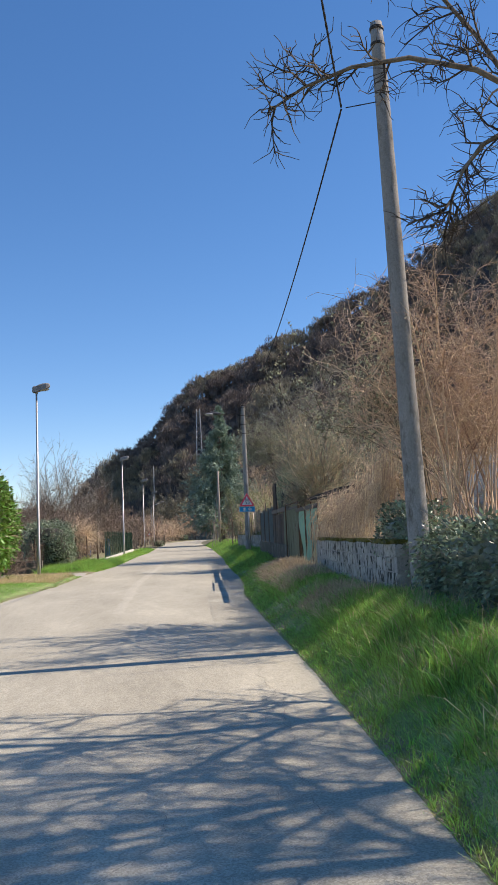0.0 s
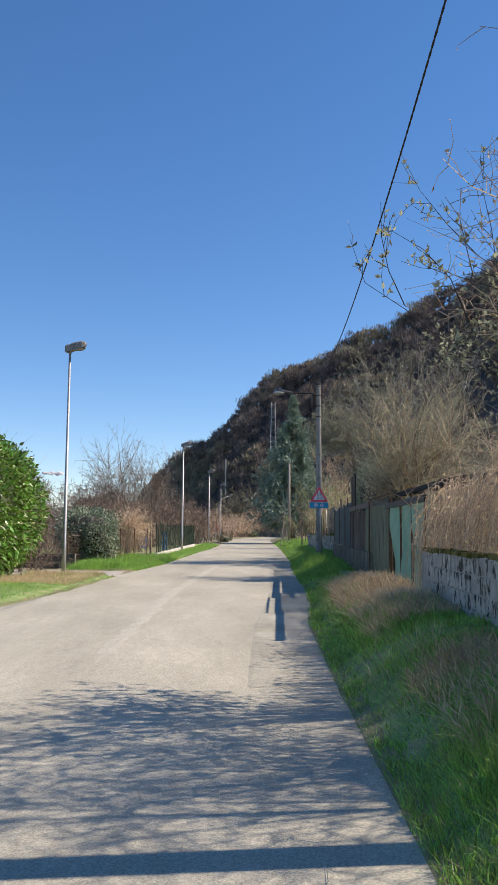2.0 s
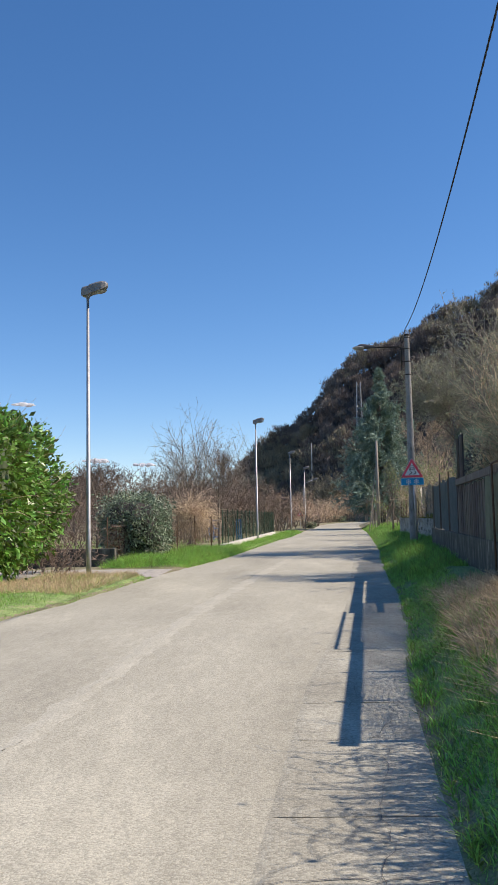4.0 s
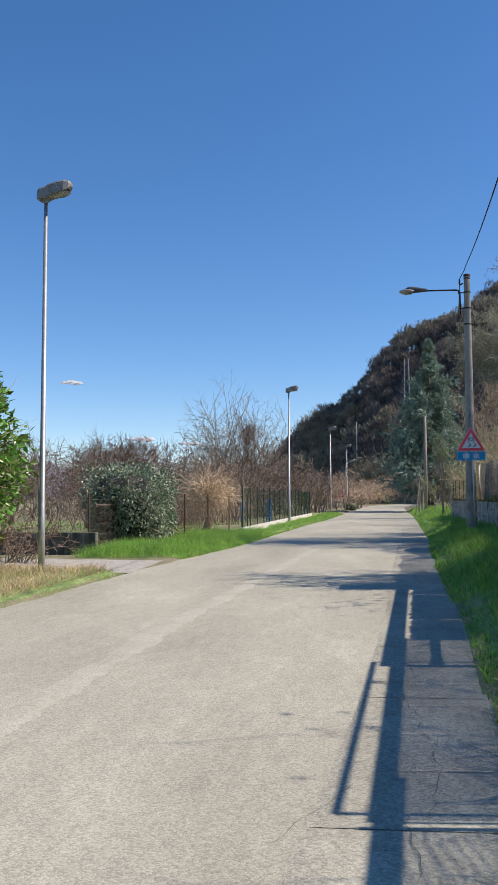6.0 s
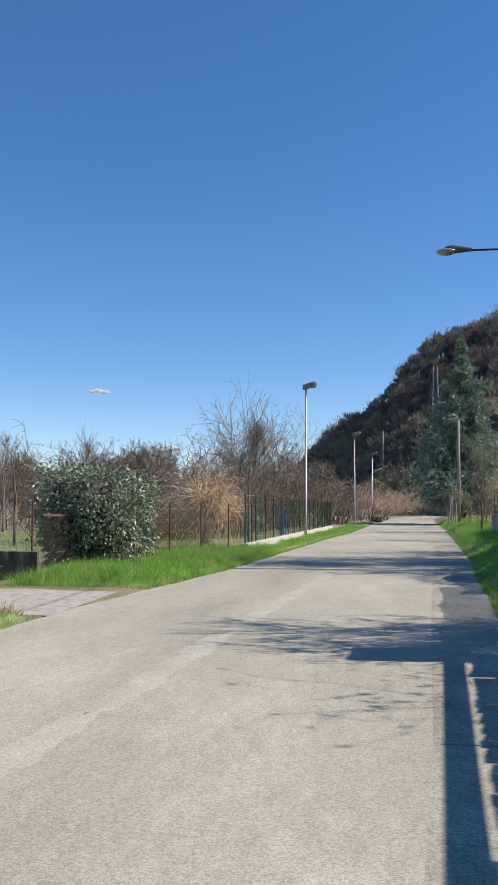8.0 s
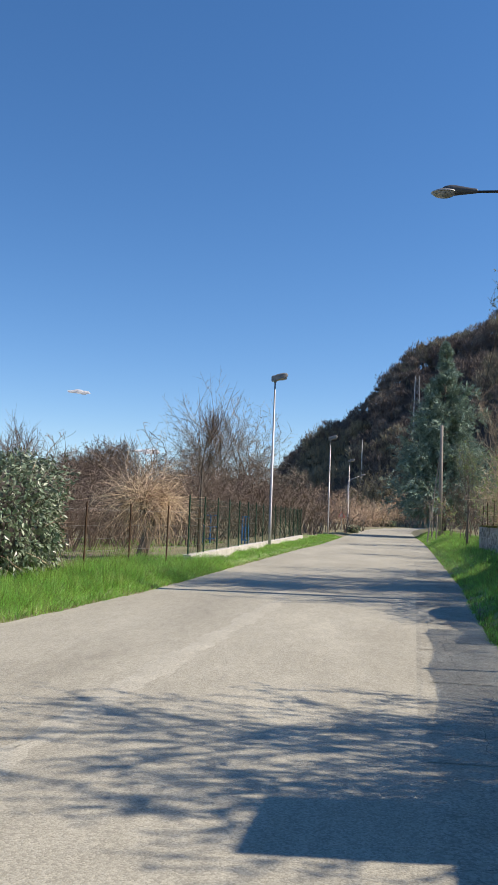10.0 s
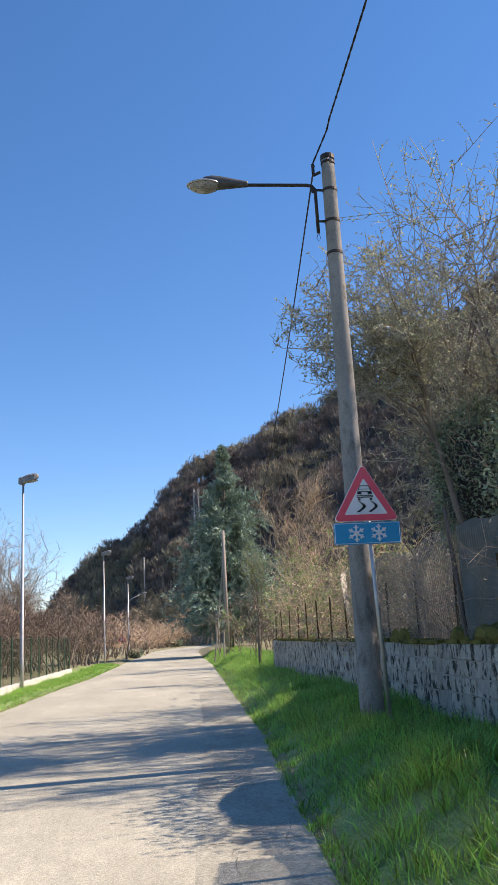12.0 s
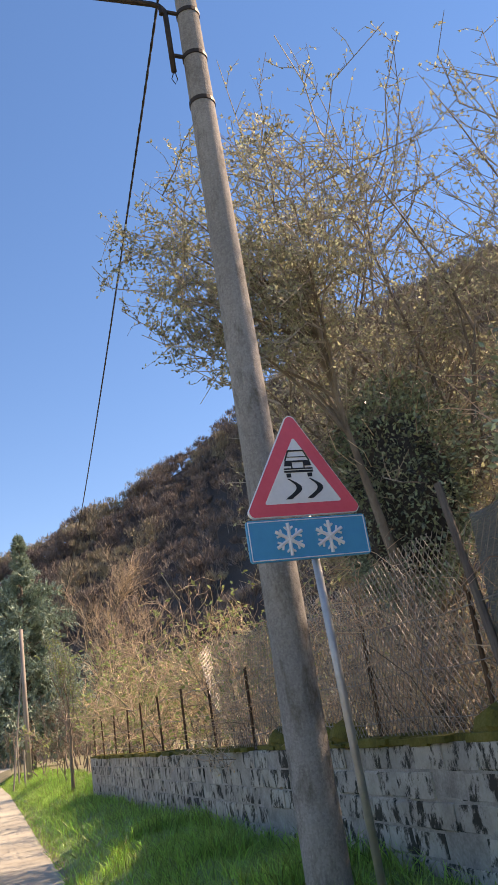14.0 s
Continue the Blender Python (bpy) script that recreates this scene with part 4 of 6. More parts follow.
    for z in (zt + 0.12, zt - 0.12):
        part("clamp", Geo().box((0.04, 0.045, z), (0.13, 0.04, 0.04)), M_STEEL, t)
    return t


# ---- things beside the road ----
p1 = concrete_pole((6.12, 11.85, 0.35), 9.08, 0.165, 0.10, (-0.022, 0.0))
part("bracket", Geo().tube([(-0.25, 0, 7.8), (-0.76, 0, 7.68)], 0.008, 6), M_DARKMETAL, p1, "thin dark cable bracket")
for z in (8.98, 8.72):
    band(p1, z, 0.104 + 0.007 * (9.08 - z), (-0.022, 0.0), 0.05)
P2X, P2Y, P2Z = 9.28, 48.6, 0.48
p2 = concrete_pole((P2X, P2Y, P2Z), 8.67, 0.172, 0.105, label="tapered concrete utility pole carrying a street lamp arm")
for z in (8.04, 7.5, 6.95):
    band(p2, z, 0.172 - 0.0078 * z + 0.003)
part("arm", Geo().tube([(-0.24, 0, 7.3), (-0.24, 0, 7.98), (-0.25, 0.005, 8.06), (-0.29, 0.02, 8.12), (-0.36, 0.03, 8.14), (-1.35, 0.14, 8.17)], 0.027, 10), M_DARKMETAL, p2, "thin dark bracket arm", smooth=True)
for z in (8.04, 7.5):
    part("arm_clamp", Geo().tube([(-0.08, 0, z), (-0.25, 0, z)], 0.02, 8), M_DARKMETAL, p2)
part("wire_loop", Geo().tube([(-0.24, 0, 7.3), (-0.27, 0.01, 7.22), (-0.24, 0.01, 7.16), (-0.21, 0.01, 7.22), (-0.235, 0, 7.32)], 0.005, 5), M_CABLE, p2)
luminaire(p2, (-1.3, 0.135, 8.165), (-1, 0.11, 0.02))
for a, b in (((-0.14, 0, 8.36), (-0.25, 0, 8.3)), ((-0.25, 0, 8.34), (-0.25, 0, 8.5)), ((-0.28, 0, 8.0), (-0.28, 0, 8.09))):
    part("cable_clamp", Geo().tube([a, b], 0.026, 8), M_DARKMETAL, p2, "dark cable clamp")
for z, hh in ((8.62, 0.08), (8.52, 0.04)):
    band(p2, z, 0.107, h=hh)
road_sign((9.16, 47.75, 0.46), -2.5)

for x, y, H in ((-1.65, 37.8, 8.1), (2.25, 70.4, 7.85), (4.9, 101.9, 8.0), (7.0, 123.5, 7.6)):
    street_lamp((x, y, 0.06), H, -4)

ys = np.linspace(11.85, 48.6, 40)
cable("overhead_cable", "black twisted overhead cable slung between the poles", np.stack([4.03 + 0.106 * ys, ys, 9.4229 - 0.1579 * ys + 0.0032 * ys ** 2], 1)[:-1].tolist() + [(9.1, 47.9, 9.13), (9.02, 48.6, 8.96)], 0.016)
ys = np.linspace(-22, 11.85, 30)
cable("overhead_cable", "black twisted overhead cable passing overhead", np.stack([5.29 + 0.36 * (ys - 11.85), ys, 8.02 - 0.02 * (ys - 11.85) + 0.003 * (ys - 11.85) * (ys + 22)], 1), 0.016)
u = np.linspace(0, 1, 30)
cable("overhead_cable", "thin black cable sagging towards the hill", np.stack([9.05 + 6.6 * u, 48.6 + 46.4 * u, 8.95 - 2.55 * u + 3.44 * u * u], 1), 0.016)
fp = thing("wooden_pole", "old grey wooden utility pole in the bushes", "utility pole", (12.76, 91.0, 0.5))
part("shaft", Geo().tube([(0, 0, -0.4), (0, 0, 4), (0.02, 0, 7.9)], [0.15, 0.13, 0.1], 12), M_POLEWOOD, fp, smooth=True)
part("brace", Geo().tube([(-0.9, -0.3, -0.4), (-0.1, 0, 5.6)], 0.045, 8), M_POLEWOOD, fp)


# ---- right side: walls, gate, fence ----
def block_wall(name, label, x0, y0, x1, y1, ztop, courses, bh, bl, thick, ivy=False, limit=300):
    """A coursed block wall from one end to the other; each block a piece of its own on shared meshes."""
    L = math.hypot(x1 - x0, y1 - y0)
    ang = math.atan2(y1 - y0, x1 - x0)
    zb = ztop - courses * bh
    w = thing(name, label, "wall", (x0, y0, zb), math.degrees(ang))
    w["kind"] = "structure"
    part("mortar_core", Geo().box((L / 2, 0, courses * bh / 2 - 0.22), (L, thick - 0.016, courses * bh + 0.40)), M_MORTAR, w)
    protos = []
    for k in range(5):
        g = Geo().box((0, 0, 0), (bl - 0.018, thick, bh - 0.016))
        g.v[0] += rng.normal(0, 0.006, g.v[0].shape)
        m = g.mesh("block")
        m.materials.append(M_BLOCK)
        protos.append(m)
    for c in range(courses):
        off = (c % 2) * bl / 2
        for j in range(int(L / bl)):
            b = new("block", protos[int(rng.integers(5))])
            b.parent = w
            b.location = (off * 0.98 + bl * (j + 0.5) * L / (L + bl * 0.5), float(rng.normal(0, 0.008)), bh * (c + 0.5))
    return w, L


wall_1, L1 = block_wall("wall_1", "old whitewashed block garden wall with black mould and moss", 6.02, 12.3, 6.74, 20.4, 1.42, 5, 0.22, 0.44, 0.26)
g = Geo()
for k in range(60):
    u = rng.uniform(0.0, L1)
    g.box((u, rng.normal(0, 0.03), 1.105 + rng.uniform(0, 0.02)), (rng.uniform(0.2, 0.5), rng.uniform(0.2, 0.32), rng.uniform(0.03, 0.07)))
part("moss_coping", g, M_MOSS, wall_1, "yellow-green moss cushions on the coping")
wall_2, L2 = block_wall("wall_2", "whitewashed block garden wall stained black with damp", 10.0, 43.3, 11.46, 67.2, 1.45, 5, 0.21, 0.45, 0.26)
g = Geo()
for k in range(140):
    u = rng.uniform(0.0, L2)
    g.box((u, rng.normal(0, 0.03), 1.055 + rng.uniform(0, 0.02)), (rng.uniform(0.2, 0.6), rng.uniform(0.2, 0.34), rng.uniform(0.03, 0.08)))
for k in range(9):
    u = rng.uniform(1.0, 9.0)
    g.tube([(u + dx, 0, 1.05 + 0.09 * math.sin(math.pi * f)) for f, dx in ((0, -0.4), (0.25, -0.2), (0.5, 0), (0.75, 0.2), (1, 0.4))], [0.03, 0.12, 0.15, 0.11, 0.03], 8)
part("moss_coping", g, M_MOSS, wall_2, "dry moss and grass on the coping")


def fence_x(y):
    return 6.72 + 0.105 * (y - 20.2)


FA = math.degrees(math.atan2(1, 0.105))
# green net screen beside the gate
net = thing("net_screen", "pale green shade net stretched on rusty stakes", "screen", (fence_x(20.5), 20.5, 0.5), FA)
def slack(u, w):
    return 0.05 * np.sin(u * 2.6) * np.cos(w * 1.9) + 0.03 * np.sin(u * 7 + w * 3)


g = Geo()
uu = np.arange(0, 4.15, 0.016)
ww = np.linspace(-0.1, 1.85, 9)
U, W = np.meshgrid(uu, ww, indexing="ij")
g.tubes(np.stack([U, slack(U, W), W - 0.07 * np.sin(U / 4.9 * np.pi * 3) ** 2 * (W > 1.6)], -1), np.full(U.shape, 0.0044), 3)
U, W = np.meshgrid(np.linspace(0, 4.15, 40), np.arange(-0.05, 1.84, 0.06), indexing="xy")
g.tubes(np.stack([U, slack(U, W), W - 0.07 * np.sin(U / 4.9 * np.pi * 3) ** 2 * (W > 1.6)], -1), np.full(U.shape, 0.004), 3)
part("net", g, M_NET, net, kind="stuff")
for k in range(4):
    part("stake", Geo().tube([(k * 1.38, 0.04, -0.4), (k * 1.38, 0.04, 1.9)], 0.022, 8), M_RUST, net, "rusty iron stake")

part("top_rail", Geo().box((2.4, 0.05, 1.76), (5.0, 0.06, 0.11)), M_DARKMETAL, net, "dark timber rail along the top of the net")

# netted gate with a pipe frame
gate = thing("net_gate", "dark-framed gate with weathered olive netting in its bays", "gate", (fence_x(25.4), 25.4, 0.5), FA)
BAY = 0.79
for k in range(7):
    x = -0.7 + BAY * k
    g = Geo()
    U, W = np.meshgrid(np.arange(x + 0.03, x + BAY - 0.02, 0.0108), np.linspace(0.08, 1.84, 4), indexing="ij")
    g.tubes(np.stack([U, 0.012 * np.sin(U * 9 + W * 3), W], -1), np.full(U.shape, 0.0042), 3)
    U, W = np.meshgrid(np.linspace(x + 0.02, x + BAY - 0.02, 4), np.arange(0.08, 1.85, 0.022), indexing="xy")
    g.tubes(np.stack([U, 0.012 * np.sin(U * 9 + W * 3), W], -1), np.full(U.shape, 0.003), 3)
    part("net_bay", g, M_GATE, gate, "olive woven netting", kind="stuff")
for k in range(8):
    part("upright", Geo().box((-0.7 + BAY * k, -0.02, 0.94), (0.024, 0.04, 1.92)), M_DARKMETAL, gate)
for z in (0.1, 1.0, 1.87):
    part("rail", Geo().box((-0.7 + 3.5 * BAY, -0.025, z), (7 * BAY, 0.04, 0.05 if z < 1.5 else 0.11)), M_DARKMETAL, gate)
g = Geo()
for x in (-0.6, 3.42):
    g.tube([(x, 0.05, -0.4), (x, 0.05, 2.02)], 0.02, 8)
g.tube([(-0.6, 0.05, 2.02), (3.42, 0.05, 2.02)], 0.02, 8)
part("pipe_frame", g, M_RUST, gate, "thin rusty pipe frame above the gate")

# plank fence on a low wall
fence = thing("plank_fence", "dark plank fence continued by sagging grey netting, on a mossy plinth", "fence", (fence_x(28.6), 28.6, 0.5), FA)
FL = 15.5
part("plinth", Geo().box((FL / 2, -0.08, 0.2), (FL, 0.2, 0.9)), M_PLINTH, fence, "low dark mossy concrete plinth")
x = 0.05
plank_meshes = []
for k in range(4):
    gg = Geo().box((0, 0, 0.78), (0.145 + 0.02 * k, 0.024, 1.56))
    gg.v[0][8:] += rng.normal(0, 0.008, gg.v[0][8:].shape) * [1, 0.3, 1.0]
    m = gg.mesh("plank")
    m.materials.append(M_WOOD)
    plank_meshes.append(m)
def fence_top(x):
    """Height of the fence's top: level under the beam, sagging bays beyond it."""
    return np.where(x > 7.2, 2.14 - 0.09 * np.abs(np.sin((x - 9.2) * np.pi / 2.85)) ** 0.8, 1.81 - 0.03 * np.abs(np.sin(x * np.pi / 1.2)))


last = 1.5
while x < 7.1:
    k = int(rng.integers(4))
    wd = 0.145 + 0.02 * k
    ob = new("plank", plank_meshes[k])
    ob.parent = fence
    x = last + wd / 2 + 0.005
    ob.location = (x, -0.07 + 0.014 * (len(fence.children) % 2), float(fence_top(np.array(x))) - 1.56 + rng.normal(0, 0.006))
    ob.rotation_euler = (0, rng.normal(0, 0.006), 0)
    last = x + wd / 2
xx = np.linspace(7.2, FL, 90)
g = Geo()
U, F = np.meshgrid(np.arange(7.2, FL, 0.018), np.linspace(-1.4, 0.0, 4), indexing="ij")
g.tubes(np.stack([U, 0 * U - 0.045, fence_top(U) + F], -1), np.full(U.shape, 0.0045), 3)
U, F = np.meshgrid(xx, np.arange(-1.4, 0.001, 0.03), indexing="xy")
g.tubes(np.stack([U, 0 * U - 0.045, fence_top(U) + F], -1), np.full(U.shape, 0.004), 3)
part("netting", g, M_SHADENET, fence, "sagging grey netting hung between posts", kind="stuff")
for z in (0.8, 1.6):
    part("rail", Geo().box((3.6, -0.125, z), (7.2, 0.05, 0.08)), M_WOOD, fence)
part("top_beam", Geo().box((3.5, -0.03, 1.93), (7.0, 0.08, 0.15)), M_WOOD, fence, "thick weathered top beam")
for x, tall in ((0.05, 2.3), (2.05, 2.14), (4.05, 2.14), (6.95, 2.3), (9.2, 2.56), (12.05, 2.56), (14.9, 2.56)):
    part("fence_post", Geo().box((x, -0.15 if x < 7 else -0.02, tall / 2 - 0.43), (0.1 if x < 7 else 0.05, 0.1 if x < 7 else 0.05, tall)), M_WOOD, fence)
panel = thing("roof_panel", "dark sheet panel propped above the fence", "panel", (fence_x(35.4) + 0.2, 35.35, 0.6), FA)
part("sheet", Geo().box((0.42, 0, 2.45), (0.85, 0.04, 1.25)), M_ROOFCORE, panel)
for x in (0.05, 0.8):
    part("prop", Geo().box((x, 0.05, 1.3), (0.06, 0.06, 3.4)), M_WOOD, panel)

# shed behind the fence
shed = thing("shed", "grey garden shed with a dark sagging roof", "shed", (11.6, 30.8, 0.7), FA - 90)
part("wall", Geo().box((0.4, 0, 0.93), (3.0, 6.0, 2.26)), M_PLASTER, shed)
part("roof", Geo().box((0.1, 0.2, 2.6), (4.6, 8.4, 0.14), 0, (0.0, -0.16, 0)), M_ROOFCORE, shed, "dark corrugated roof")

house = thing("garden_house", "pale rendered garden house behind the thicket", "house", (12.2, 18.6, 0.6), FA - 90)
part("wall", Geo().box((0, 0, 1.35), (3.6, 2.9, 3.1)), M_PALE, house)
part("roof", Geo().box((0, 0, 2.96), (4.0, 3.3, 0.12)), M_ROOFCORE, house, "dark flat roof")

# iron posts and wires on the second wall
wf = thing("wire_fence", "dark iron posts with slack wires above the wall", "fence", (10.12, 45.2, 1.3), math.degrees(math.atan2(22.0, 1.34)))
for j, u in enumerate(np.arange(0.6, 22, 1.75)):
    lean = rng.normal(0, 0.04)
    part("post", Geo().tube([(u, 0.05, -0.3), (u + lean, 0.05 + rng.normal(0, 0.03), 1.15)], 0.02, 6), M_RUST, wf)
for z in (0.35, 0.7, 1.08):
    uu = np.linspace(0.6, 21.6, 40)
    part("wire", Geo().tube(np.stack([uu, 0 * uu + 0.05, z - 0.05 * np.abs(np.sin(uu * np.pi / 1.75))], 1), 0.004, 4), M_WIRE, wf)
g = Geo()
for sgn in (1, -1):
    u0 = np.arange(1.6, 8.6, 0.075)
    P = np.zeros((len(u0), 7, 3))
    w = np.linspace(0, 1, 7)
    P[:, :, 0] = u0[:, None] + sgn * w * 1.1
    P[:, :, 1] = 0.06 + 0.05 * np.sin(P[:, :, 0] * 2.3) * np.sin(w * 3.0)[None]
    P[:, :, 2] = 0.15 + w * 1.5 - 0.12 * np.sin(P[:, :, 0] * 1.1) ** 2 * w
    g.tubes(P, np.full((len(u0), 7), 0.0036), 3)
part("chain_link", g, M_WIRE, wf, "rusty diamond wire netting", kind="stuff")
sn = thing("shade_net", "dark shade net hung along the wire fence", "screen", (9.98, 42.6, 1.25), math.degrees(math.atan2(22.0, 1.34)))
def shade(U, F):
    return np.stack([U, 0.02 + 0.04 * np.sin(U * 3.2 + F), 0.12 + F * (1.64 - 0.1 * np.abs(np.sin(U * np.pi / 2.5)) + 0.03 * np.sin(U * 5))], -1)


g = Geo()
U, F = np.meshgrid(np.arange(0, 4.8, 0.018), np.linspace(0, 1, 7), indexing="ij")
g.tubes(shade(U, F), np.full(U.shape, 0.0042), 3)
U, F = np.meshgrid(np.linspace(0, 4.8, 40), np.linspace(0, 1, 90), indexing="xy")
g.tubes(shade(U, F), np.full(U.shape, 0.0038), 3)
part("net", g, M_SHADENET, sn, kind="stuff")
for u in (0.0, 2.7):
    part("stake", Geo().tube([(u, 0.04, -0.3), (u, 0.04, 1.95)], 0.02, 6), M_RUST, sn)
part("leaning_stake", Geo().tube([(4.55, 0.06, -0.3), (5.0, 0.07, 2.0)], [0.035, 0.03], 8), M_WOOD, sn, "leaning weathered wooden stake")

# ---- left side: kerb, fences, low wall ----
kx0, ky0, kx1, ky1 = 0.95, 55.2, 3.2, 86.0
KA = math.degrees(math.atan2(ky1 - ky0, kx1 - kx0))
KL = math.hypot(kx1 - kx0, ky1 - ky0)
kerb = thing("kerb_wall", "low pale concrete kerb wall under a green fence", "kerb", (kx0, ky0, 0.0), KA)
for j in range(10):
    part("kerb_piece", Geo().box(((j + 0.5) * KL / 10, 0, 0.1), (KL / 10 - 0.012, 0.24, 0.5)), M_KERB, kerb)
gf = thing("green_fence", "dark green wire mesh fence on slim posts", "fence", (kx0, ky0, 0.35), KA)
for j in range(16):
    x = 0.15 + j * (KL - 0.3) / 15
    part("post", Geo().tube([(x, 0.02, -0.1), (x, 0.02, 1.75)], 0.024, 8), M_GREENMETAL, gf)
for j in range(15):
    x0 = 0.15 + j * (KL - 0.3) / 15
    bw = (KL - 0.3) / 15
    g = Geo()
    xs = np.linspace(x0 + 0.05, x0 + bw - 0.05, 22)
    P = np.stack([np.stack([xs, 0 * xs + 0.02, 0 * xs + 0.03], 1), np.stack([xs, 0 * xs + 0.02, 0 * xs + 1.65], 1)], 1)
    g.tubes(P, np.full((22, 2), 0.0032), 3)
    zs = np.arange(0.05, 1.66, 0.2)
    P = np.stack([np.stack([0 * zs + x0, 0 * zs + 0.02, zs], 1), np.stack([0 * zs + x0 + bw, 0 * zs + 0.02, zs], 1)], 1)
    g.tubes(P, np.full((len(zs), 2), 0.004), 3)
    part("mesh_panel", g, M_GREENMETAL, gf)
for bx, wide in ((-1.22, 0.68), (0.72, 0.3)):
    b = thing("blue_frame", "bright blue painted metal frame behind the fence", "frame", (bx, 72.5, 0.0), 8, group="blue garden frames")
    for px in (0, wide / 2, wide):
        part("upright", Geo().tube([(px, 0, -0.2), (px, 0, 1.5)], 0.035, 8), M_BLUEPAINT, b)
    for z in (0.3, 0.9, 1.46):
        part("crossbar", Geo().tube([(0, 0, z), (wide, 0, z)], 0.03, 8), M_BLUEPAINT, b)
rf = thing("rusty_fence", "rusty stakes with sagging wire netting in front of the garden", "fence", (-2.4, 44.0, 0.0), 75)
for j in range(7):
    part("stake", Geo().tube([(j * 2.2, 0, -0.3), (j * 2.2 + rng.normal(0, 0.05), 0, 1.75)], 0.025, 6), M_RUST, rf)
for z in (0.3, 0.6, 0.9, 1.2, 1.6):
    uu = np.linspace(0, 13.2, 30)
    part("wire", Geo().tube(np.stack([uu, 0 * uu, z - 0.04 * np.abs(np.sin(uu * np.pi / 2.2))], 1), 0.004, 3), M_WIRE, rf)
g = Geo()
for sgn in (1, -1):
    u0 = np.arange(-0.8, 9.0, 0.09)
    w = np.linspace(0, 1, 5)
    P = np.stack([u0[:, None] + (w if sgn > 0 else 1 - w) * 1.1 + 0 * u0[:, None], 0.02 * np.sin(u0[:, None] * 2 + w * 4), 0.1 + w * 1.4 + 0 * u0[:, None]], -1)
    g.tubes(P, np.full((len(u0), 5), 0.003), 3)
part("netting", g, M_RUST, rf, "rusty diamond wire netting", kind="stuff")
part("crossbeam", Geo().tube([(0.4, 0.05, 1.42), (2.2, 0.03, 1.38), (4.6, 0.06, 1.4)], 0.035, 7), M_WOOD, rf, "grey wooden crossbeam")
lw = thing("low_wall", "low dark mossy concrete wall beside the driveway", "wall", (-2.0, 43.4, 0.0), 172)
part("wall", Geo().box((3.0, 0, 0.25), (6.0, 0.2, 0.8)), M_PLINTH, lw)
g = Geo()
xs = np.linspace(-9, 0.25, 40)
rows = []
for v in np.linspace(0, 1, 9):
    yy = 38.1 + 3.6 * v + 0.5 * (1 - 2 * v) * np.clip((-xs - 0.5) / 3, 0, 1) * -0.2
    rows.append(np.stack([xs, yy, 0.004 + np.clip((-xs - 0.1) / 2, 0, 1) * (0.02 + 0.012 * np.sin(xs * 5 + v * 9))], 1))
V = np.stack(rows, 0).reshape(-1, 3)
i = np.arange(len(V)).reshape(9, 40)
tagged(part("driveway", g.add(V, np.stack([i[:-1, :-1], i[:-1, 1:], i[1:, 1:], i[1:, :-1]], -1).reshape(-1, 4)), M_GRAVEL, smooth=True), "pale gravel driveway joining the road", "driveway", kind="structure")

# ---- repaired strip along the road's edge, and cracks ----
strip = tagged(new("road_strip"), "patched grey asphalt strip along the road edge", "road strip", kind="structure")
y = 16.5
while y < 62:
    ln = 2.4 + rng.uniform(-0.4, 0.5)
    yy = np.linspace(y, y + ln - 0.02, 7)
    part("slab", ribbon(yy, x_right(yy) - 0.95, x_right(yy) - 0.07, 0.004, 0.12), M_STRIP, strip)
    y += ln


def crack(g, x, y, dx, dy, n=14, w=0.006):
    p = np.array([x, y], float)
    d = np.array([dx, dy], float)
    L, Rr = [], []
    for k in range(n):
        s = np.array([-d[1], d[0]]) / np.hypot(*d) * w * rng.uniform(0.3, 1.3)
        zz = 0.010 if p[0] > x_right(p[1]) - 0.98 else 0.005
        L.append((*(p - s), zz))
        Rr.append((*(p + s), zz))
        p = p + d + rng.normal(0, 0.22, 2) * np.hypot(*d)
    g.add(L + Rr, [(k, k + 1, n + k + 1, n + k) for k in range(n - 1)])


g = Geo()
for y in np.arange(17, 60, 1.5):
    crack(g, x_right(y) - rng.uniform(0.25, 0.7), y, 0.009, 0.12, 14, 0.0022)
for y in np.arange(18, 60, 2.45):
    crack(g, x_right(y) - 0.95, y, 0.075, 0.0, 13, 0.0035)
for k in range(3):
    y = rng.uniform(22, 50)
    crack(g, rng.uniform(x_left(y) + 1, x_right(y) - 0.5), y, rng.normal(0, 0.05), rng.normal(0, 0.06), int(rng.integers(6, 14)), 0.0022)
for k in range(50):
    y = rng.uniform(2.5, 13.5)
    crack(g, x_right(y) - rng.uniform(0.15, 1.7), y, rng.normal(0, 0.035), rng.normal(0, 0.045), int(rng.integers(4, 12)), 0.0012)
for y in (5.0, 6.2, 7.4, 8.8, 10.2):
    crack(g, x_right(y) - 0.6, y, 0.01, 0.10, 14, 0.0015)
tagged(part("road_cracks", g, M_CRACK), "dark hairline cracks in the asphalt", "crack", kind="stuff")

# worn pale streak of an old lane marking
ys = np.arange(19.0, 47.5, 0.12)
xs = np.interp(ys, [19, 25.4, 27.6, 30, 31.5, 33.2, 36, 39.7, 45.3, 47.5], [1.75, 2.11, 2.24, 2.42, 2.52, 2.74, 3.0, 3.37, 4.0, 4.25])
wob = 0.03 * np.sin(ys * 3.1) + 0.025 * np.sin(ys * 7.7 + 1) + 0.02 * np.sin(ys * 17.0)
half = 0.6 * (0.05 + 0.07 * np.clip((ys - 22) / 6, 0, 1)) * (0.75 + 0.25 * np.sin(ys * 1.3)) * np.clip((47.5 - ys) / 2, 0.1, 1)
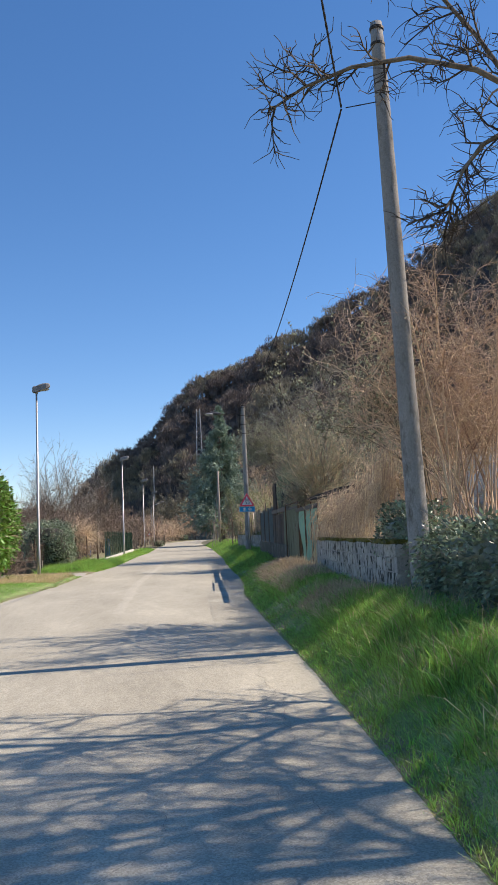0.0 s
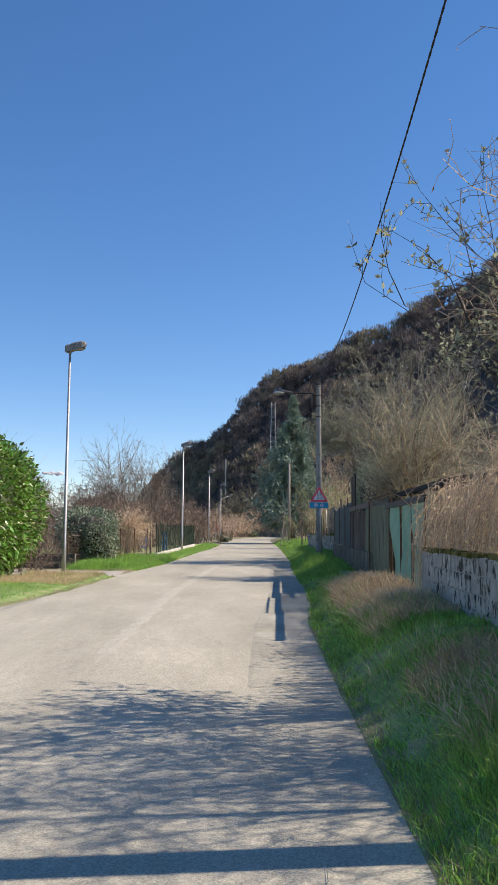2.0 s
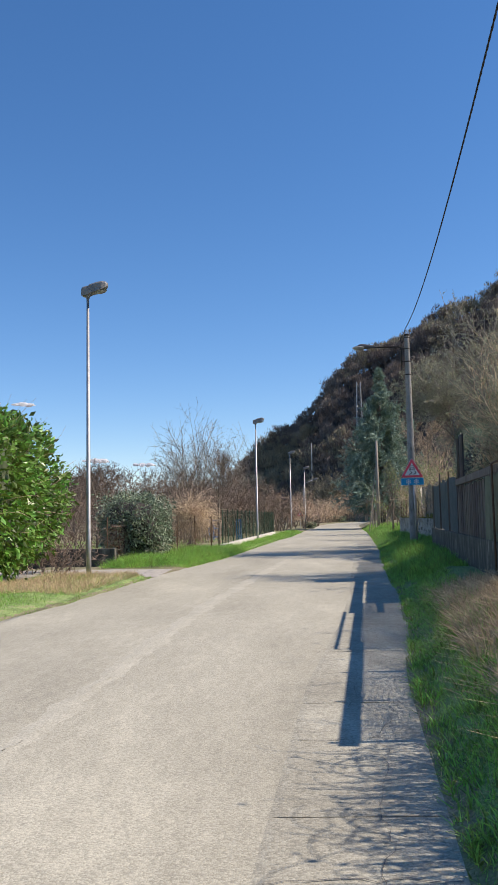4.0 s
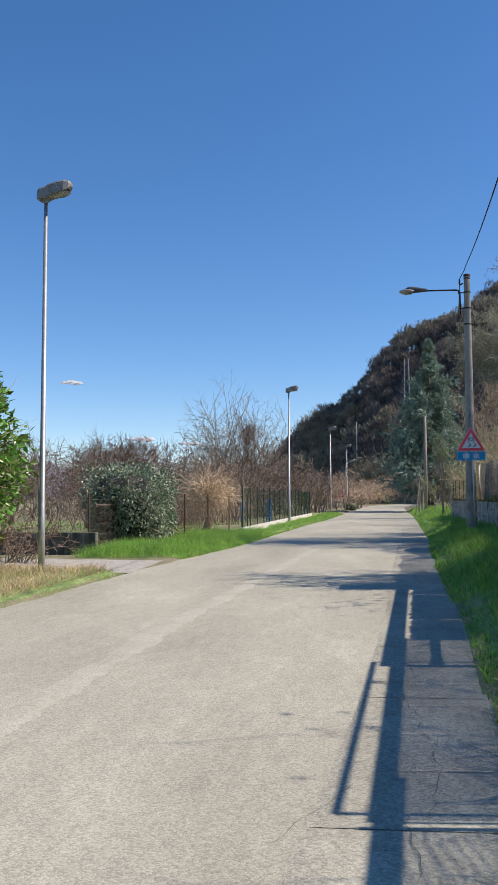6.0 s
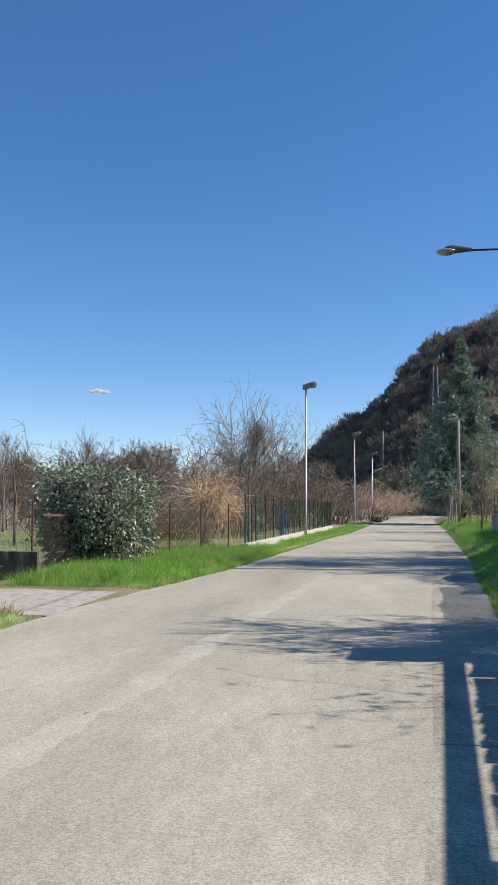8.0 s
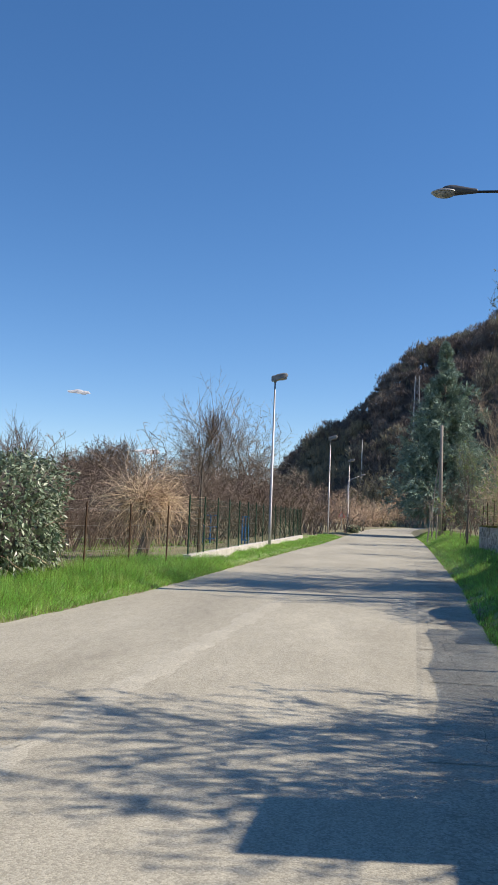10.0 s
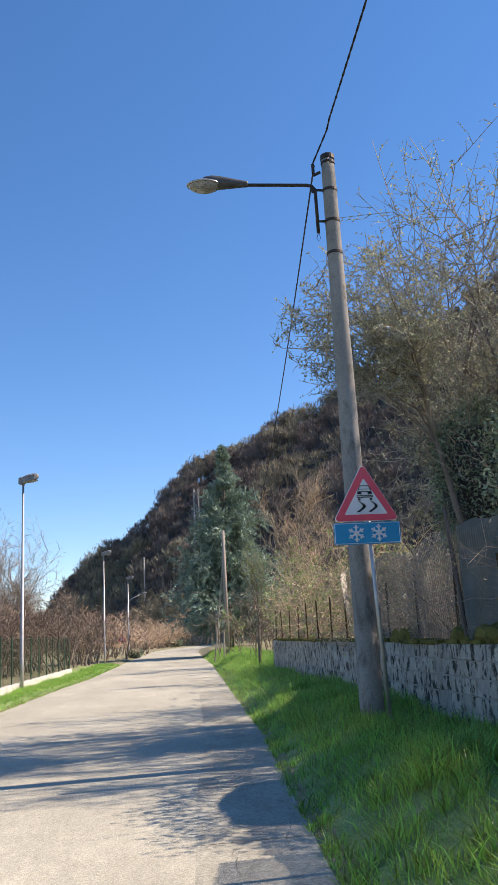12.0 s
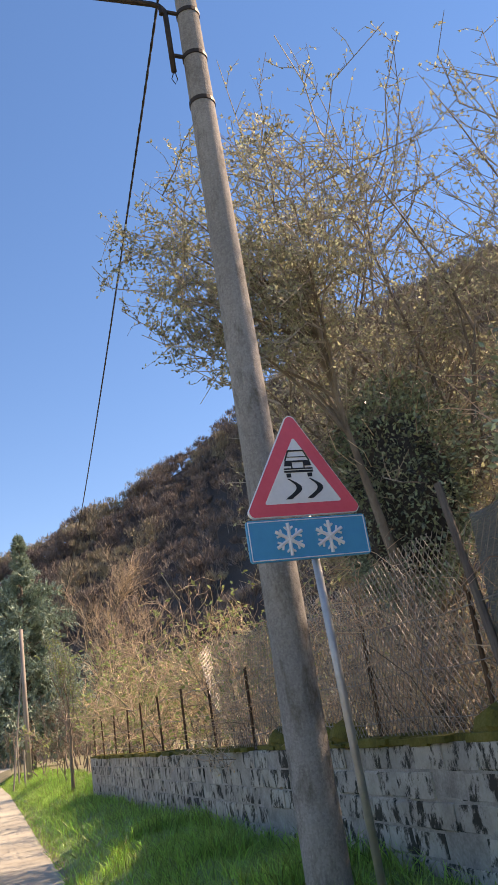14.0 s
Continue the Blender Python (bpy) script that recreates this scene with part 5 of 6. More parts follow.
worn = part("worn_line", ribbon(ys, xs - half + wob, xs + half * 0.8 + wob[::-1], 0.004, 0.2), M_WORN)
tagged(worn, "faint pale worn lane marking on the asphalt", "road marking", kind="structure")
# ---- plants: right side ----
limb = np.array([[[-0.29, 0.00, 4.56], [-0.94, 0.22, 5.42], [-1.66, 0.36, 5.89], [-2.38, 0.43, 6.03], [-3.02, 0.43, 5.89], [-3.53, 0.47, 5.67], [-3.89, 0.50, 5.42]],
                 [[-0.22, 0.00, 3.91], [-0.65, 0.36, 4.92], [-1.08, 0.58, 5.78], [-1.44, 0.72, 6.50], [-1.80, 0.79, 7.00], [-2.16, 0.86, 7.44], [-2.45, 0.86, 7.80]],
                 [[-0.36, 0.00, 4.77], [-0.86, 0.36, 5.28], [-1.22, 0.58, 5.35], [-1.51, 0.65, 5.20], [-1.73, 0.72, 4.92], [-1.87, 0.72, 4.63], [-1.94, 0.72, 4.34]]])
bare_tree("bare_tree", "gnarled leafless roadside tree overhanging the road", (7.34, 7.76, 0.6), 6.6, 0.15, 7, 20, 11, 0.85, 0.04, M_SHOOT, fork=0.35, wander=0.26, limb_len=0.5, twig_len=0.055, extra=limb, bends=4, finest=0.0042, reach_out=1.45)
bare_tree("bare_tree", "leafless roadside tree with crooked limbs", (9.6, 6.4, 0.6), 11.0, 0.12, 24, 17, 12, 0.85, 0.08, M_SHOOT, fork=0.5, wander=0.22, limb_len=0.42, twig_len=0.06, finest=0.0045)
bare_tree("bare_tree", "leafless roadside tree behind the ivy", (9.8, 2.6, 0.6), 11.0, 0.12, 24, 17, 12, 0.85, 0.08, M_SHOOT, fork=0.5, wander=0.22, limb_len=0.42, twig_len=0.06, finest=0.0045)
bare_tree("bare_tree", "leafless roadside tree with a broad crown", (10.4, 4.9, 0.6), 11.0, 0.12, 24, 17, 12, 0.85, 0.08, M_SHOOT, fork=0.5, wander=0.22, limb_len=0.45, twig_len=0.06, finest=0.0045)
leafy_mass("ivy_bank", "dense dark ivy smothering the near garden wall", (6.15, 8.0, 0.15), (0.95, 9.6, 1.65), 21000, M_IVY, 0.085, M_IVY, "ivy", 30, 0.35, 60, 5.0)
leafy_mass("ivy_bank", "dark ivy climbing round the pole and wall", (6.35, 12.9, 0.5), (0.7, 2.4, 1.6), 4500, M_IVY, 0.08, M_IVY, "ivy", 12, 0.35, 20, 3.5)
thicket("thicket", "dense tangled leafless brown thicket arching over the wall", (6.9, 8.6, 12.2, 15.4), 6.4, 56, 17, 12, M_TWIG, 0.32, M_TWIGTAN, 3500, 0.04, r0=0.02, twig_len=0.065, sub_len=0.17, dome=(7.2, 13.7, 4.5, 2.6, 2.9, 2.1), low=3.0, clear=(7.4, 2.9), fine=0.0042, dense=0.8, stem_mat=M_TWIG)
bare_tree("budding_tree", "crooked dark-twigged tree with clusters of opening leaves", (7.7, 15.2, 0.6), 7.6, 0.05, 22, 7, 6, 0.8, 0.1, M_SHOOT, 0.35, leaf=M_BUD, leaves=4200, leaf_size=0.065, stems=1, twig_len=0.05, wander=0.22, dome=(6.3, 15.1, 4.5, 1.9, 2.1, 1.6), finest=0.004)
thicket("thicket", "tangled leafless brown brush behind the wall", (9.2, 11.6, 18.0, 25), 3.1, 64, 13, 11, M_TWIGTAN, 0.3, r0=0.02, twig_len=0.1, fine=0.0045, stem_mat=M_TWIG)
thicket("thicket", "dense leafless brown thicket behind the gate", (13, 16.5, 16, 27), 4.6, 50, 12, 10, M_TWIG, 0.22)
thicket("thicket", "twiggy brown scrub above the shed", (12.5, 16, 26, 36), 5.0, 36, 12, 10, M_TWIGTAN, 0.2, M_BUD, 18000, 0.065, fine=0.006)
bare_tree("budding_tree", "pale budding tree behind the plank fence", (11.0, 37.2, 0.7), 7.4, 0.11, 9, 9, 9, 0.6, 0.18, M_TWIGTAN, 0.15, leaf=M_BUD, leaves=34000, leaf_size=0.062, stems=5, twig_len=0.09, dome=(11.3, 37.4, 4.0, 2.9, 2.8, 4.2))
thicket("thicket", "pale twiggy scrub with swelling buds behind the fence", (12.4, 16, 38, 46), 5.6, 40, 12, 10, M_TWIGTAN, 0.2, M_BUD, 24000, 0.065, fine=0.006, dome=(14.6, 42, 1.0, 3.2, 5.0, 6.0))
# hanging dry vines over the first wall
t = thing("dry_vine", "curtain of dry straw-brown vine stems over the wall", "vine", (6.9, 17.6, 1.3))
n = 520
S = np.stack([rng.normal(0.05, 0.2, n), rng.uniform(-2.6, 2.7, n), rng.uniform(0.5, 1.15, n)], 1)
S[:, 2] += 0.5 * np.clip(-S[:, 1] / 2.6, 0, 1)
P = grow(S, np.stack([rng.normal(-0.25, 0.25, n), rng.normal(0, 0.35, n), rng.normal(0.2, 0.3, n)], 1), rng.uniform(0.4, 1.0, n), 6, 0.16, -0.5)
n2 = 1500
Sy = rng.uniform(-2.6, 3.25, n2)
S2 = np.stack([rng.normal(-0.1, 0.12, n2), Sy, rng.uniform(0.35, 1.3, n2) + 0.7 * np.clip(-Sy / 2.6, 0, 1) - 0.5 * np.clip((Sy - 1.8) / 1.4, 0, 1)], 1)
fall = np.minimum(rng.uniform(0.5, 1.3, n2), np.where(Sy > 2.75, 2.0, S2[:, 2] - 0.02)).clip(0.15)
fall = np.where(Sy > 2.75, rng.uniform(0.9, 1.7, n2), fall)
P2 = grow(S2, np.stack([rng.normal(-0.04, 0.08, n2), rng.normal(0, 0.14, n2), rng.normal(-1, 0.1, n2)], 1), fall, 6, 0.1, -0.1)
P = np.concatenate([P, P2])
n += n2
P[:, :, 2] = np.maximum(P[:, :, 2], np.where(P[:, :, 1] > 2.75, -1.0, 0.12))
part("stem_curtain", Geo().tubes(P, taper(np.full(n, 0.0055), 6, 0.5), 3), M_TWIGTAN, t, kind="stuff")
k = rng.integers(0, n, 2800)
part("dry_leaves", Geo().leaves(P[k, rng.integers(1, 6, 2800)] + rng.normal(0, 0.04, (2800, 3)), rng.normal(size=(2800, 3)), rng.uniform(0.03, 0.085, 2800), 0.5), M_DRY, t, "curled dry straw-brown leaves", kind="stuff")
bare_tree("budding_tree", "many-stemmed tree with opening buds behind the wall", (13.0, 52.6, 0.7), 12.4, 0.14, 8, 13, 11, 0.8, 0.1, M_TWIGGREY, 0.5, leaf=M_BUD, leaves=32000, leaf_size=0.06, stems=5, twig_len=0.045, wander=0.22, dome=(13.3, 52.6, 6.9, 3.3, 3.0, 5.9), finest=0.0045)
bare_tree("budding_tree", "tall tree hazy with opening buds behind the wall", (15.6, 57.2, 0.7), 12.4, 0.14, 10, 11, 9, 0.8, 0.1, M_TWIGGREY, 0.5, leaf=M_BUD, leaves=24000, leaf_size=0.06, stems=4, twig_len=0.045, wander=0.22, dome=(15.6, 57.0, 6.6, 3.0, 3.0, 5.4))
bare_tree("budding_tree", "crooked tree with a dense leafy bough over the wall", (12.4, 51.4, 0.7), 12.5, 0.12, 15, 18, 12, 0.85, 0.05, M_TWIGGREY, fork=0.72, lean=(-0.2, -0.08), leaf=M_BUD, leaves=26000, leaf_size=0.045, twig_len=0.036, wander=0.26, dome=(10.5, 50.3, 7.0, 1.9, 2.1, 1.6), finest=0.0045)
bare_tree("budding_tree", "many-stemmed tree with small new leaves", (15.6, 49.5, 0.7), 13, 0.13, 12, 9, 9, 0.65, 0.16, M_TWIGGREY, 0.45, leaf=M_BUD, leaves=30000, leaf_size=0.06, stems=5, twig_len=0.045, wander=0.22, dome=(16.2, 49.6, 6.8, 3.6, 3.4, 7.2), finest=0.0045)
thicket("thicket", "tangled grey undergrowth behind the garden wall", (12.2, 15, 45, 56), 5.0, 40, 14, 12, M_TWIGTAN, 0.2, M_BUD, 16000, 0.06, twig_len=0.09, sub_len=0.24, dome=(13.9, 50, 1.6, 2.5, 5.6, 5.2), fine=0.006)
thicket("thicket", "low brown brambles pressing on the wire netting", (10.9, 11.9, 46.0, 54.0), 2.3, 70, 12, 10, M_TWIG, 0.16, M_DRY, 2500, 0.05, r0=0.016, droop=-0.12, twig_len=0.12, fine=0.0035)
leafy_mass("ivy_bush", "dark evergreen bush rising behind the shade net", (11.55, 46.2, 0.7), (1.8, 4.2, 4.3), 12000, M_IVY, 0.08, M_ROOFCORE, "bush", 26, 0.2, 80, 2.6)
leafy_mass("ivy_tree", "ivy-clad trunk with dark glossy leaves", (12.6, 51.6, 0.7), (2.0, 2.3, 3.2), 11000, M_IVY, 0.075, M_ROOFCORE, "ivy", 14, 0.2, 40, 2.0, 2.0)
thicket("thicket", "dry tan scrub behind the garden wall", (12, 16, 56, 68), 3.6, 60, 12, 9, M_TWIGTAN, 0.22, M_FRESH, 3500, 0.1)
thicket("thicket", "yellow-green budding scrub by the roadside", (12.4, 19, 67, 82), 4.2, 70, 11, 8, M_TWIGTAN, 0.2, M_FRESH, 9000, 0.12)
thicket("thicket", "brown roadside brambles near the wooden pole", (12.9, 20, 82, 100), 4.0, 80, 10, 8, M_TWIGRED, 0.25, r0=0.04)
bare_tree("sapling", "slender leafless sapling beside the wall end", (11.2, 69.5, 0.5), 5.2, 0.06, 6, 5, 6, 0.5, 0.3, M_TWIGGREY, leaf=M_FRESH, leaves=700, leaf_size=0.08)
bare_tree("bare_tree", "pale leafless tree beside the cedar", (16.5, 84, 0.5), 9.4, 0.12, 9, 7, 7, 0.7, 0.2, M_TWIGTAN, stems=3)
cedar((15.6, 111, 0.6), 17.9, 4.5)
for x, y, H in ((19, 128, 6), (17.5, 146, 6), (22, 160, 8), (27, 180, 8), (24, 140, 7)):
    thicket("thicket", "roadside scrub at the foot of the hill", (x, x + 9, y, y + 14), H, 60, 9, 7, M_TWIGTAN if H > 7 else M_TWIG, 0.2, M_BUD, 4000, 0.16, r0=0.06)

# ---- plants: left side ----
leafy_mass("laurel_hedge", "tall glossy green laurel hedge", (-3.95, 35.4, 0.05), (3.1, 10.6, 4.8), 17000, M_LAUREL, 0.2, M_IVY, "hedge", 34, 0.1, 160, 2.8)
thicket("thicket", "dry brown twigs beside the laurel hedge", (-4.5, -2.9, 39.6, 41.2), 1.6, 26, 10, 8, M_TWIGRED, 0.35)
leafy_mass("ivy_bush", "dark ivy smothering an old garden hut", (-1.95, 47.6, 0.0), (3.0, 5.4, 2.75), 14000, M_IVY, 0.12, M_ROOFCORE, "ivy", 40, 0.5, 90, 3.8)
pt = thing("pollard_tree", "pollarded tree with a mop of long tan shoots", "tree", (-0.9, 57.3, 0.0))
trunk = Geo().tubes(grow(np.array([[0, 0, -0.2]]), [[0.1, 0, 1]], 2.0, 7, 0.12), taper(np.array([0.2]), 7, 0.7), 10, True)
heads = grow(np.tile([[0.15, 0, 1.5]], (6, 1)), np.stack([rng.normal(0, 0.8, 6), rng.normal(0, 0.8, 6), np.full(6, 0.8)], 1), 0.6, 5, 0.2)
trunk.tubes(heads, taper(np.full(6, 0.1), 5, 0.7), 7, True)
part("trunk", trunk, M_BARK, pt)
s = heads[rng.integers(0, 6, 900), rng.integers(2, 5, 900)]
P = grow(s, np.stack([rng.normal(0, 0.95, 900), rng.normal(0, 0.95, 900), rng.normal(0.65, 0.5, 900)], 1), rng.uniform(0.7, 2.4, 900), 7, 0.42, -0.14)
P[:, :, 2] = np.maximum(P[:, :, 2], 0.1)
part("shoot_mop", Geo().tubes(P, taper(np.full(900, 0.011), 7, 0.4), 3), M_TWIGTAN, pt, kind="stuff")
for x, y, H, st in ((-6.2, 104, 14.6, 4), (-2.4, 107, 13.4, 4)):
    bare_tree("bare_tree", "tall leafless ash tree against the sky", (x, y, 0), H, 0.16, 11, 8, 6, 0.9, 0.06, M_TWIGGREY, finest=0.012, stems=st, fork=0.15, twig_len=0.07, wander=0.12, dome=(x, y, H * 0.58, 5.0, 4.0, H * 0.43))
bare_tree("young_tree", "young pale-barked leafless tree beside the kerb", (0.35, 61.2, 0), 5.2, 0.075, 10, 8, 8, 0.6, 0.2, M_TWIGRED, fork=0.35)
for x, y, H in ((-7, 63, 4.9), (-10, 70, 5.5), (-14, 66, 5.0), (-6, 74, 5.2), (-17, 76, 5.6), (-9.5, 60, 4.6)):
    bare_tree("fruit_tree", "leafless pruned fruit tree in the garden", (x, y, 0), H, 0.09, 8, 7, 7, 0.6, 0.3, M_TWIGRED, fork=0.3)
for x0, x1, y0, y1, H, m, st in ((-9, -3, 60, 70, 2.9, M_TWIGRED, 80), (-6, -0.5, 66, 78, 3.6, M_TWIGRED, 110), (-8, 0.2, 78, 92, 5.2, M_TWIGRED, 150), (-1, 3.2, 87, 100, 5.0, M_TWIGRED, 70), (1, 4.4, 99, 112, 4.6, M_TWIGRED, 60),
                                 (-20, -9, 80, 92, 5.2, M_TWIGRED, 100), (-30, -16, 92, 105, 6.0, M_TWIGRED, 90), (2, 7, 112, 130, 4.5, M_TWIG, 60), (4, 9.5, 130, 150, 4.5, M_TWIG, 60), (-14, -4, 110, 125, 7.5, M_TWIGRED, 70)):
    thicket("thicket", "reddish-brown leafless scrub behind the fence" if m is M_TWIGRED else "grey-brown leafless scrub beside the road", (x0, x1, y0, y1), H, st, 10, 8, m, 0.25, r0=0.035 if y0 < 75 else 0.055)
for x0, x1, y0, y1, H in ((10.5, 16, 184, 200, 4.5), (15, 23, 206, 222, 6.5)):
    thicket("thicket", "tan leafless scrub where the road bends away", (x0, x1, y0, y1), H, 110, 10, 8, M_TWIGTAN, 0.25, r0=0.07)
for x, y, H in ((-20, 122, 10), (-26, 128, 9), (-34, 120, 8), (-44, 130, 9), (-30, 150, 9)):
    bare_tree("round_tree", "rounded dense leafless tree in the distance", (x, y, 0), H * 1.12, 0.2, 14, 11, 8, 0.75, 0.1, M_TWIGRED, fork=0.15, stems=4, limb_len=0.4, finest=0.024, dome=(x, y, H * 0.5, H * 0.5, H * 0.45, H * 0.5))

# ---- far things ----
py = thing("lattice_pylon", "grey steel lattice power pylon on the hillside", "pylon", (26.4, 247, float(height(np.array([26.4]), np.array([247.0]))[0])))
g = Geo()
for sx in (-1, 1):
    for sy in (-1, 1):
        g.tube([(sx * 1.0, sy * 1.0, -1), (sx * 0.5, sy * 0.5, 22)], 0.07, 4)
for k in range(14):
    z0, z1 = k * 1.55, (k + 1) * 1.55
    w0, w1 = 1.0 - 0.5 * z0 / 22, 1.0 - 0.5 * z1 / 22
    for sx, sy in ((1, 0), (-1, 0), (0, 1), (0, -1)):
        a = np.array([sx * w0 + sy * w0, sy * w0 + sx * w0, z0])
        b = np.array([sx * w1 - sy * w1, sy * w1 - sx * w1, z1])
        g.tube([a, b], 0.04, 4)
part("lattice", g, M_STEEL, py)
al = thing("arm_lamp", "distant slim street lamp with a long side arm", "street lamp", (7.1, 135, 0.0))
part("post", Geo().tube([(0, 0, -0.3), (0, 0, 5.6), (0.1, 0, 6.0), (0.5, 0, 6.4), (1.5, 0, 6.8)], [0.08, 0.06, 0.055, 0.05, 0.045], 10), M_STEEL, al, smooth=True)
part("lamp_head", Geo().tube([(1.4, 0, 6.78), (1.6, 0, 6.85), (2.0, 0, 6.98), (2.2, 0, 7.0)], [0.04, 0.12, 0.12, 0.03], 10), M_LAMPBODY, al, smooth=True)
ts = thing("warning_sign", "small distant triangular warning sign on a post", "road sign", (6.3, 123, 0.0))
part("post", Geo().tube([(0, 0.05, -0.3), (0, 0.05, 2.2)], 0.035, 8), M_STEEL, ts)
tp = part("triangle_plate", plate(rounded([(-0.42, 1.6), (0.42, 1.6), (0, 2.33)], 0.05), -0.02, 0.0), M_RED, ts)
part("field", plate(rounded([(-0.27, 1.69), (0.27, 1.69), (0, 2.15)], 0.03), -0.03, -0.018), M_WHITE, tp)
for x, y, H in ((13.65, 105.0, 2.7), (12.2, 88.5, 1.7), (12.5, 93.5, 2.2)):
    st = thing("stake", "pale grey wooden stake in the verge", "stake", (x, y, 0.35))
    part("shaft", Geo().tube([(0, 0, -0.3), (0.03, 0, H)], [0.05, 0.045], 8), M_POLEWOOD, st)
leafy_mass("low_hedge", "low dark clipped hedge at the road side", (7.5, 120.5, 0.0), (1.5, 2.2, 0.85), 1500, M_IVY, 0.14, M_ROOFCORE, "hedge", 8, 0.1, 0, 4.0)
leafy_mass("low_hedge", "low dark hedge along the far bend", (13.5, 200, 0.0), (12, 3, 1.5), 2600, M_IVY, 0.3, M_ROOFCORE, "hedge", 10, 0.1, 0, 4.0)
for x, y, H in ((17.5, 228, 14), (12.0, 240, 12), (24, 232, 13)):
    z = float(height(np.array([x]), np.array([float(y)]))[0])
    bare_tree("budding_tree", "rounded pale budding tree at the foot of the hill", (x, y, z), H, 0.25, 14, 8, 7, 0.7, 0.1, M_OLIVE, 0.15, leaf=M_OLIVE, leaves=9000, leaf_size=0.32, stems=4, twig_len=0.07, dome=(x, y, z + H * 0.55, H * 0.45, H * 0.4, H * 0.42))
hp = thing("hill_pole", "pale power pole standing on the wooded slope", "utility pole", (13.3, 262, float(height(np.array([13.3]), np.array([262.0]))[0])))
part("shaft", Geo().tube([(0, 0, -1), (0, 0, 23.2 - hp.location.z)], [0.22, 0.14], 8), M_KERB, hp)
woods()
far_ridge()
for az, el, w, h in ((-17.4, 7.75, 44, 13), (-12.6, 4.0, 46, 17), (-9.4, 3.7, 40, 14)):
    R = 2600.0
    c = thing("cloud", "small white fair-weather cloud", "cloud", (5 + R * math.sin(radians(az)), 20 + R * math.cos(radians(az)), R * math.tan(radians(el))), -az, group="small clouds")
    c["kind"] = "structure"
    bm = bmesh.new()
    for k in range(11):
        ux = rng.uniform(-0.85, 0.85)
        s = (1 - 0.75 * abs(ux)) * rng.uniform(0.45, 0.8)
        m = Matrix.Translation((ux * w, rng.uniform(-8, 8), h * rng.uniform(-0.1, 0.2) * s)) @ Matrix.Diagonal((w * 0.5 * s, 12 * s, h * 0.75 * s, 1))
        bmesh.ops.create_icosphere(bm, subdivisions=3, radius=1.0, matrix=m)
    for v in bm.verts:
        v.co += Vector((0, 0, 1)) * (h * 0.22 * noise.noise(v.co * 0.12)) + Vector((1, 0, 0)) * (h * 0.3 * noise.noise(v.co * 0.2))
    me = bpy.data.meshes.new("puff")
    bm.to_mesh(me)
    bm.free()
    part("puff", me, M_CLOUD, c, smooth=True)


# ---- grass ----
def grass(name, label, x0f, x1f, y0, y1, n, h, mat, kind_w=0.008, lean=0.7, tuft=0.0):
    y = rng.uniform(y0, y1, n)
    a, b = x0f(y), x1f(y)
    x = a + (b - a) * rng.uniform(0, 1, n)
    if tuft:
        k = rng.integers(0, max(n // 40, 1), n)
        ty, tw = rng.uniform(y0, y1, n // 40 + 1), rng.uniform(0, 1, n // 40 + 1)
        y = np.clip(ty[k] + rng.normal(0, tuft, n), y0, y1)
        a, b = x0f(y), x1f(y)
        x = np.clip(a + (b - a) * tw[k] + rng.normal(0, tuft, n), a, b)
    z = height(x, y) - 0.02
    field = 0.65 + 0.5 * (np.sin(x * 1.9 + 2 * np.sin(y * 0.8)) * np.sin(y * 1.3 + 1.5 * np.sin(x)) * 0.5 + 0.5)
    edge = np.clip(np.minimum(x - x_right(y) if x.mean() > x_right(np.array([y.mean()]))[0] else x_left(y) - x, 1.0) / 0.5, 0.55, 1)
    hh = h * rng.uniform(0.45, 1.25, n) * field * edge
    ang = rng.uniform(0, 2 * np.pi, n)
    L = np.stack([np.cos(ang), np.sin(ang), -0.2 + 0 * ang], 1) * (hh * rng.uniform(0.1, lean * 2, n))[:, None]
    ob = part(name, Geo().blades(np.stack([x, y, z], 1), hh, L, kind_w * rng.uniform(0.6, 1.5, n), simple=not tuft), mat)
    return tagged(ob, label, "grass", kind="stuff")


R = lambda o: (lambda y: x_right(y) + o)  # noqa: E731
Lf = lambda o: (lambda y: x_left(y) - o)  # noqa: E731
def turf(label, x0f, x1f, y0, y1):
    """A low mat of moss and matted grass under the blades."""
    ys = np.arange(y0, y1, 0.25)
    w = np.linspace(0, 1, 15)
    X = x0f(ys)[:, None] * (1 - w) + x1f(ys)[:, None] * w + 0.05 * np.sin(ys * 5.3)[:, None] * np.array([1] + [0] * 14)
    Yt = np.repeat(ys[:, None], 15, 1)
    Z = height(X, Yt) + 0.018 + 0.012 * np.sin(X * 9 + Yt * 7) * np.sin(Yt * 5)
    Z[:, 0] -= 0.05
    Z[:, -1] -= 0.05
    q = np.arange(X.size).reshape(X.shape)
    ob = part("turf", Geo().add(np.stack([X, Yt, Z], -1).reshape(-1, 3), np.stack([q[:-1, :-1], q[:-1, 1:], q[1:, 1:], q[1:, :-1]], -1).reshape(-1, 4)), M_TURF, smooth=True)
    tagged(ob, label, "turf", kind="structure")


turf("green moss and matted grass on the bank", R(0.06), R(2.7), -4, 110)
turf("matted green turf beside the lane", Lf(0.06), Lf(3.2), 20, 38)
turf("matted green turf below the ivy", Lf(0.06), Lf(3.0), 42.3, 100)
grass("verge_grass", "lush green verge grass below the walls", R(0.02), R(2.0), 1.5, 19, 30000, 0.16, M_GRASS, 0.011)
grass("verge_grass", "thick green grass at the foot of the ivy", R(0.0), R(1.5), 2.5, 13, 34000, 0.2, M_GRASS, 0.009)
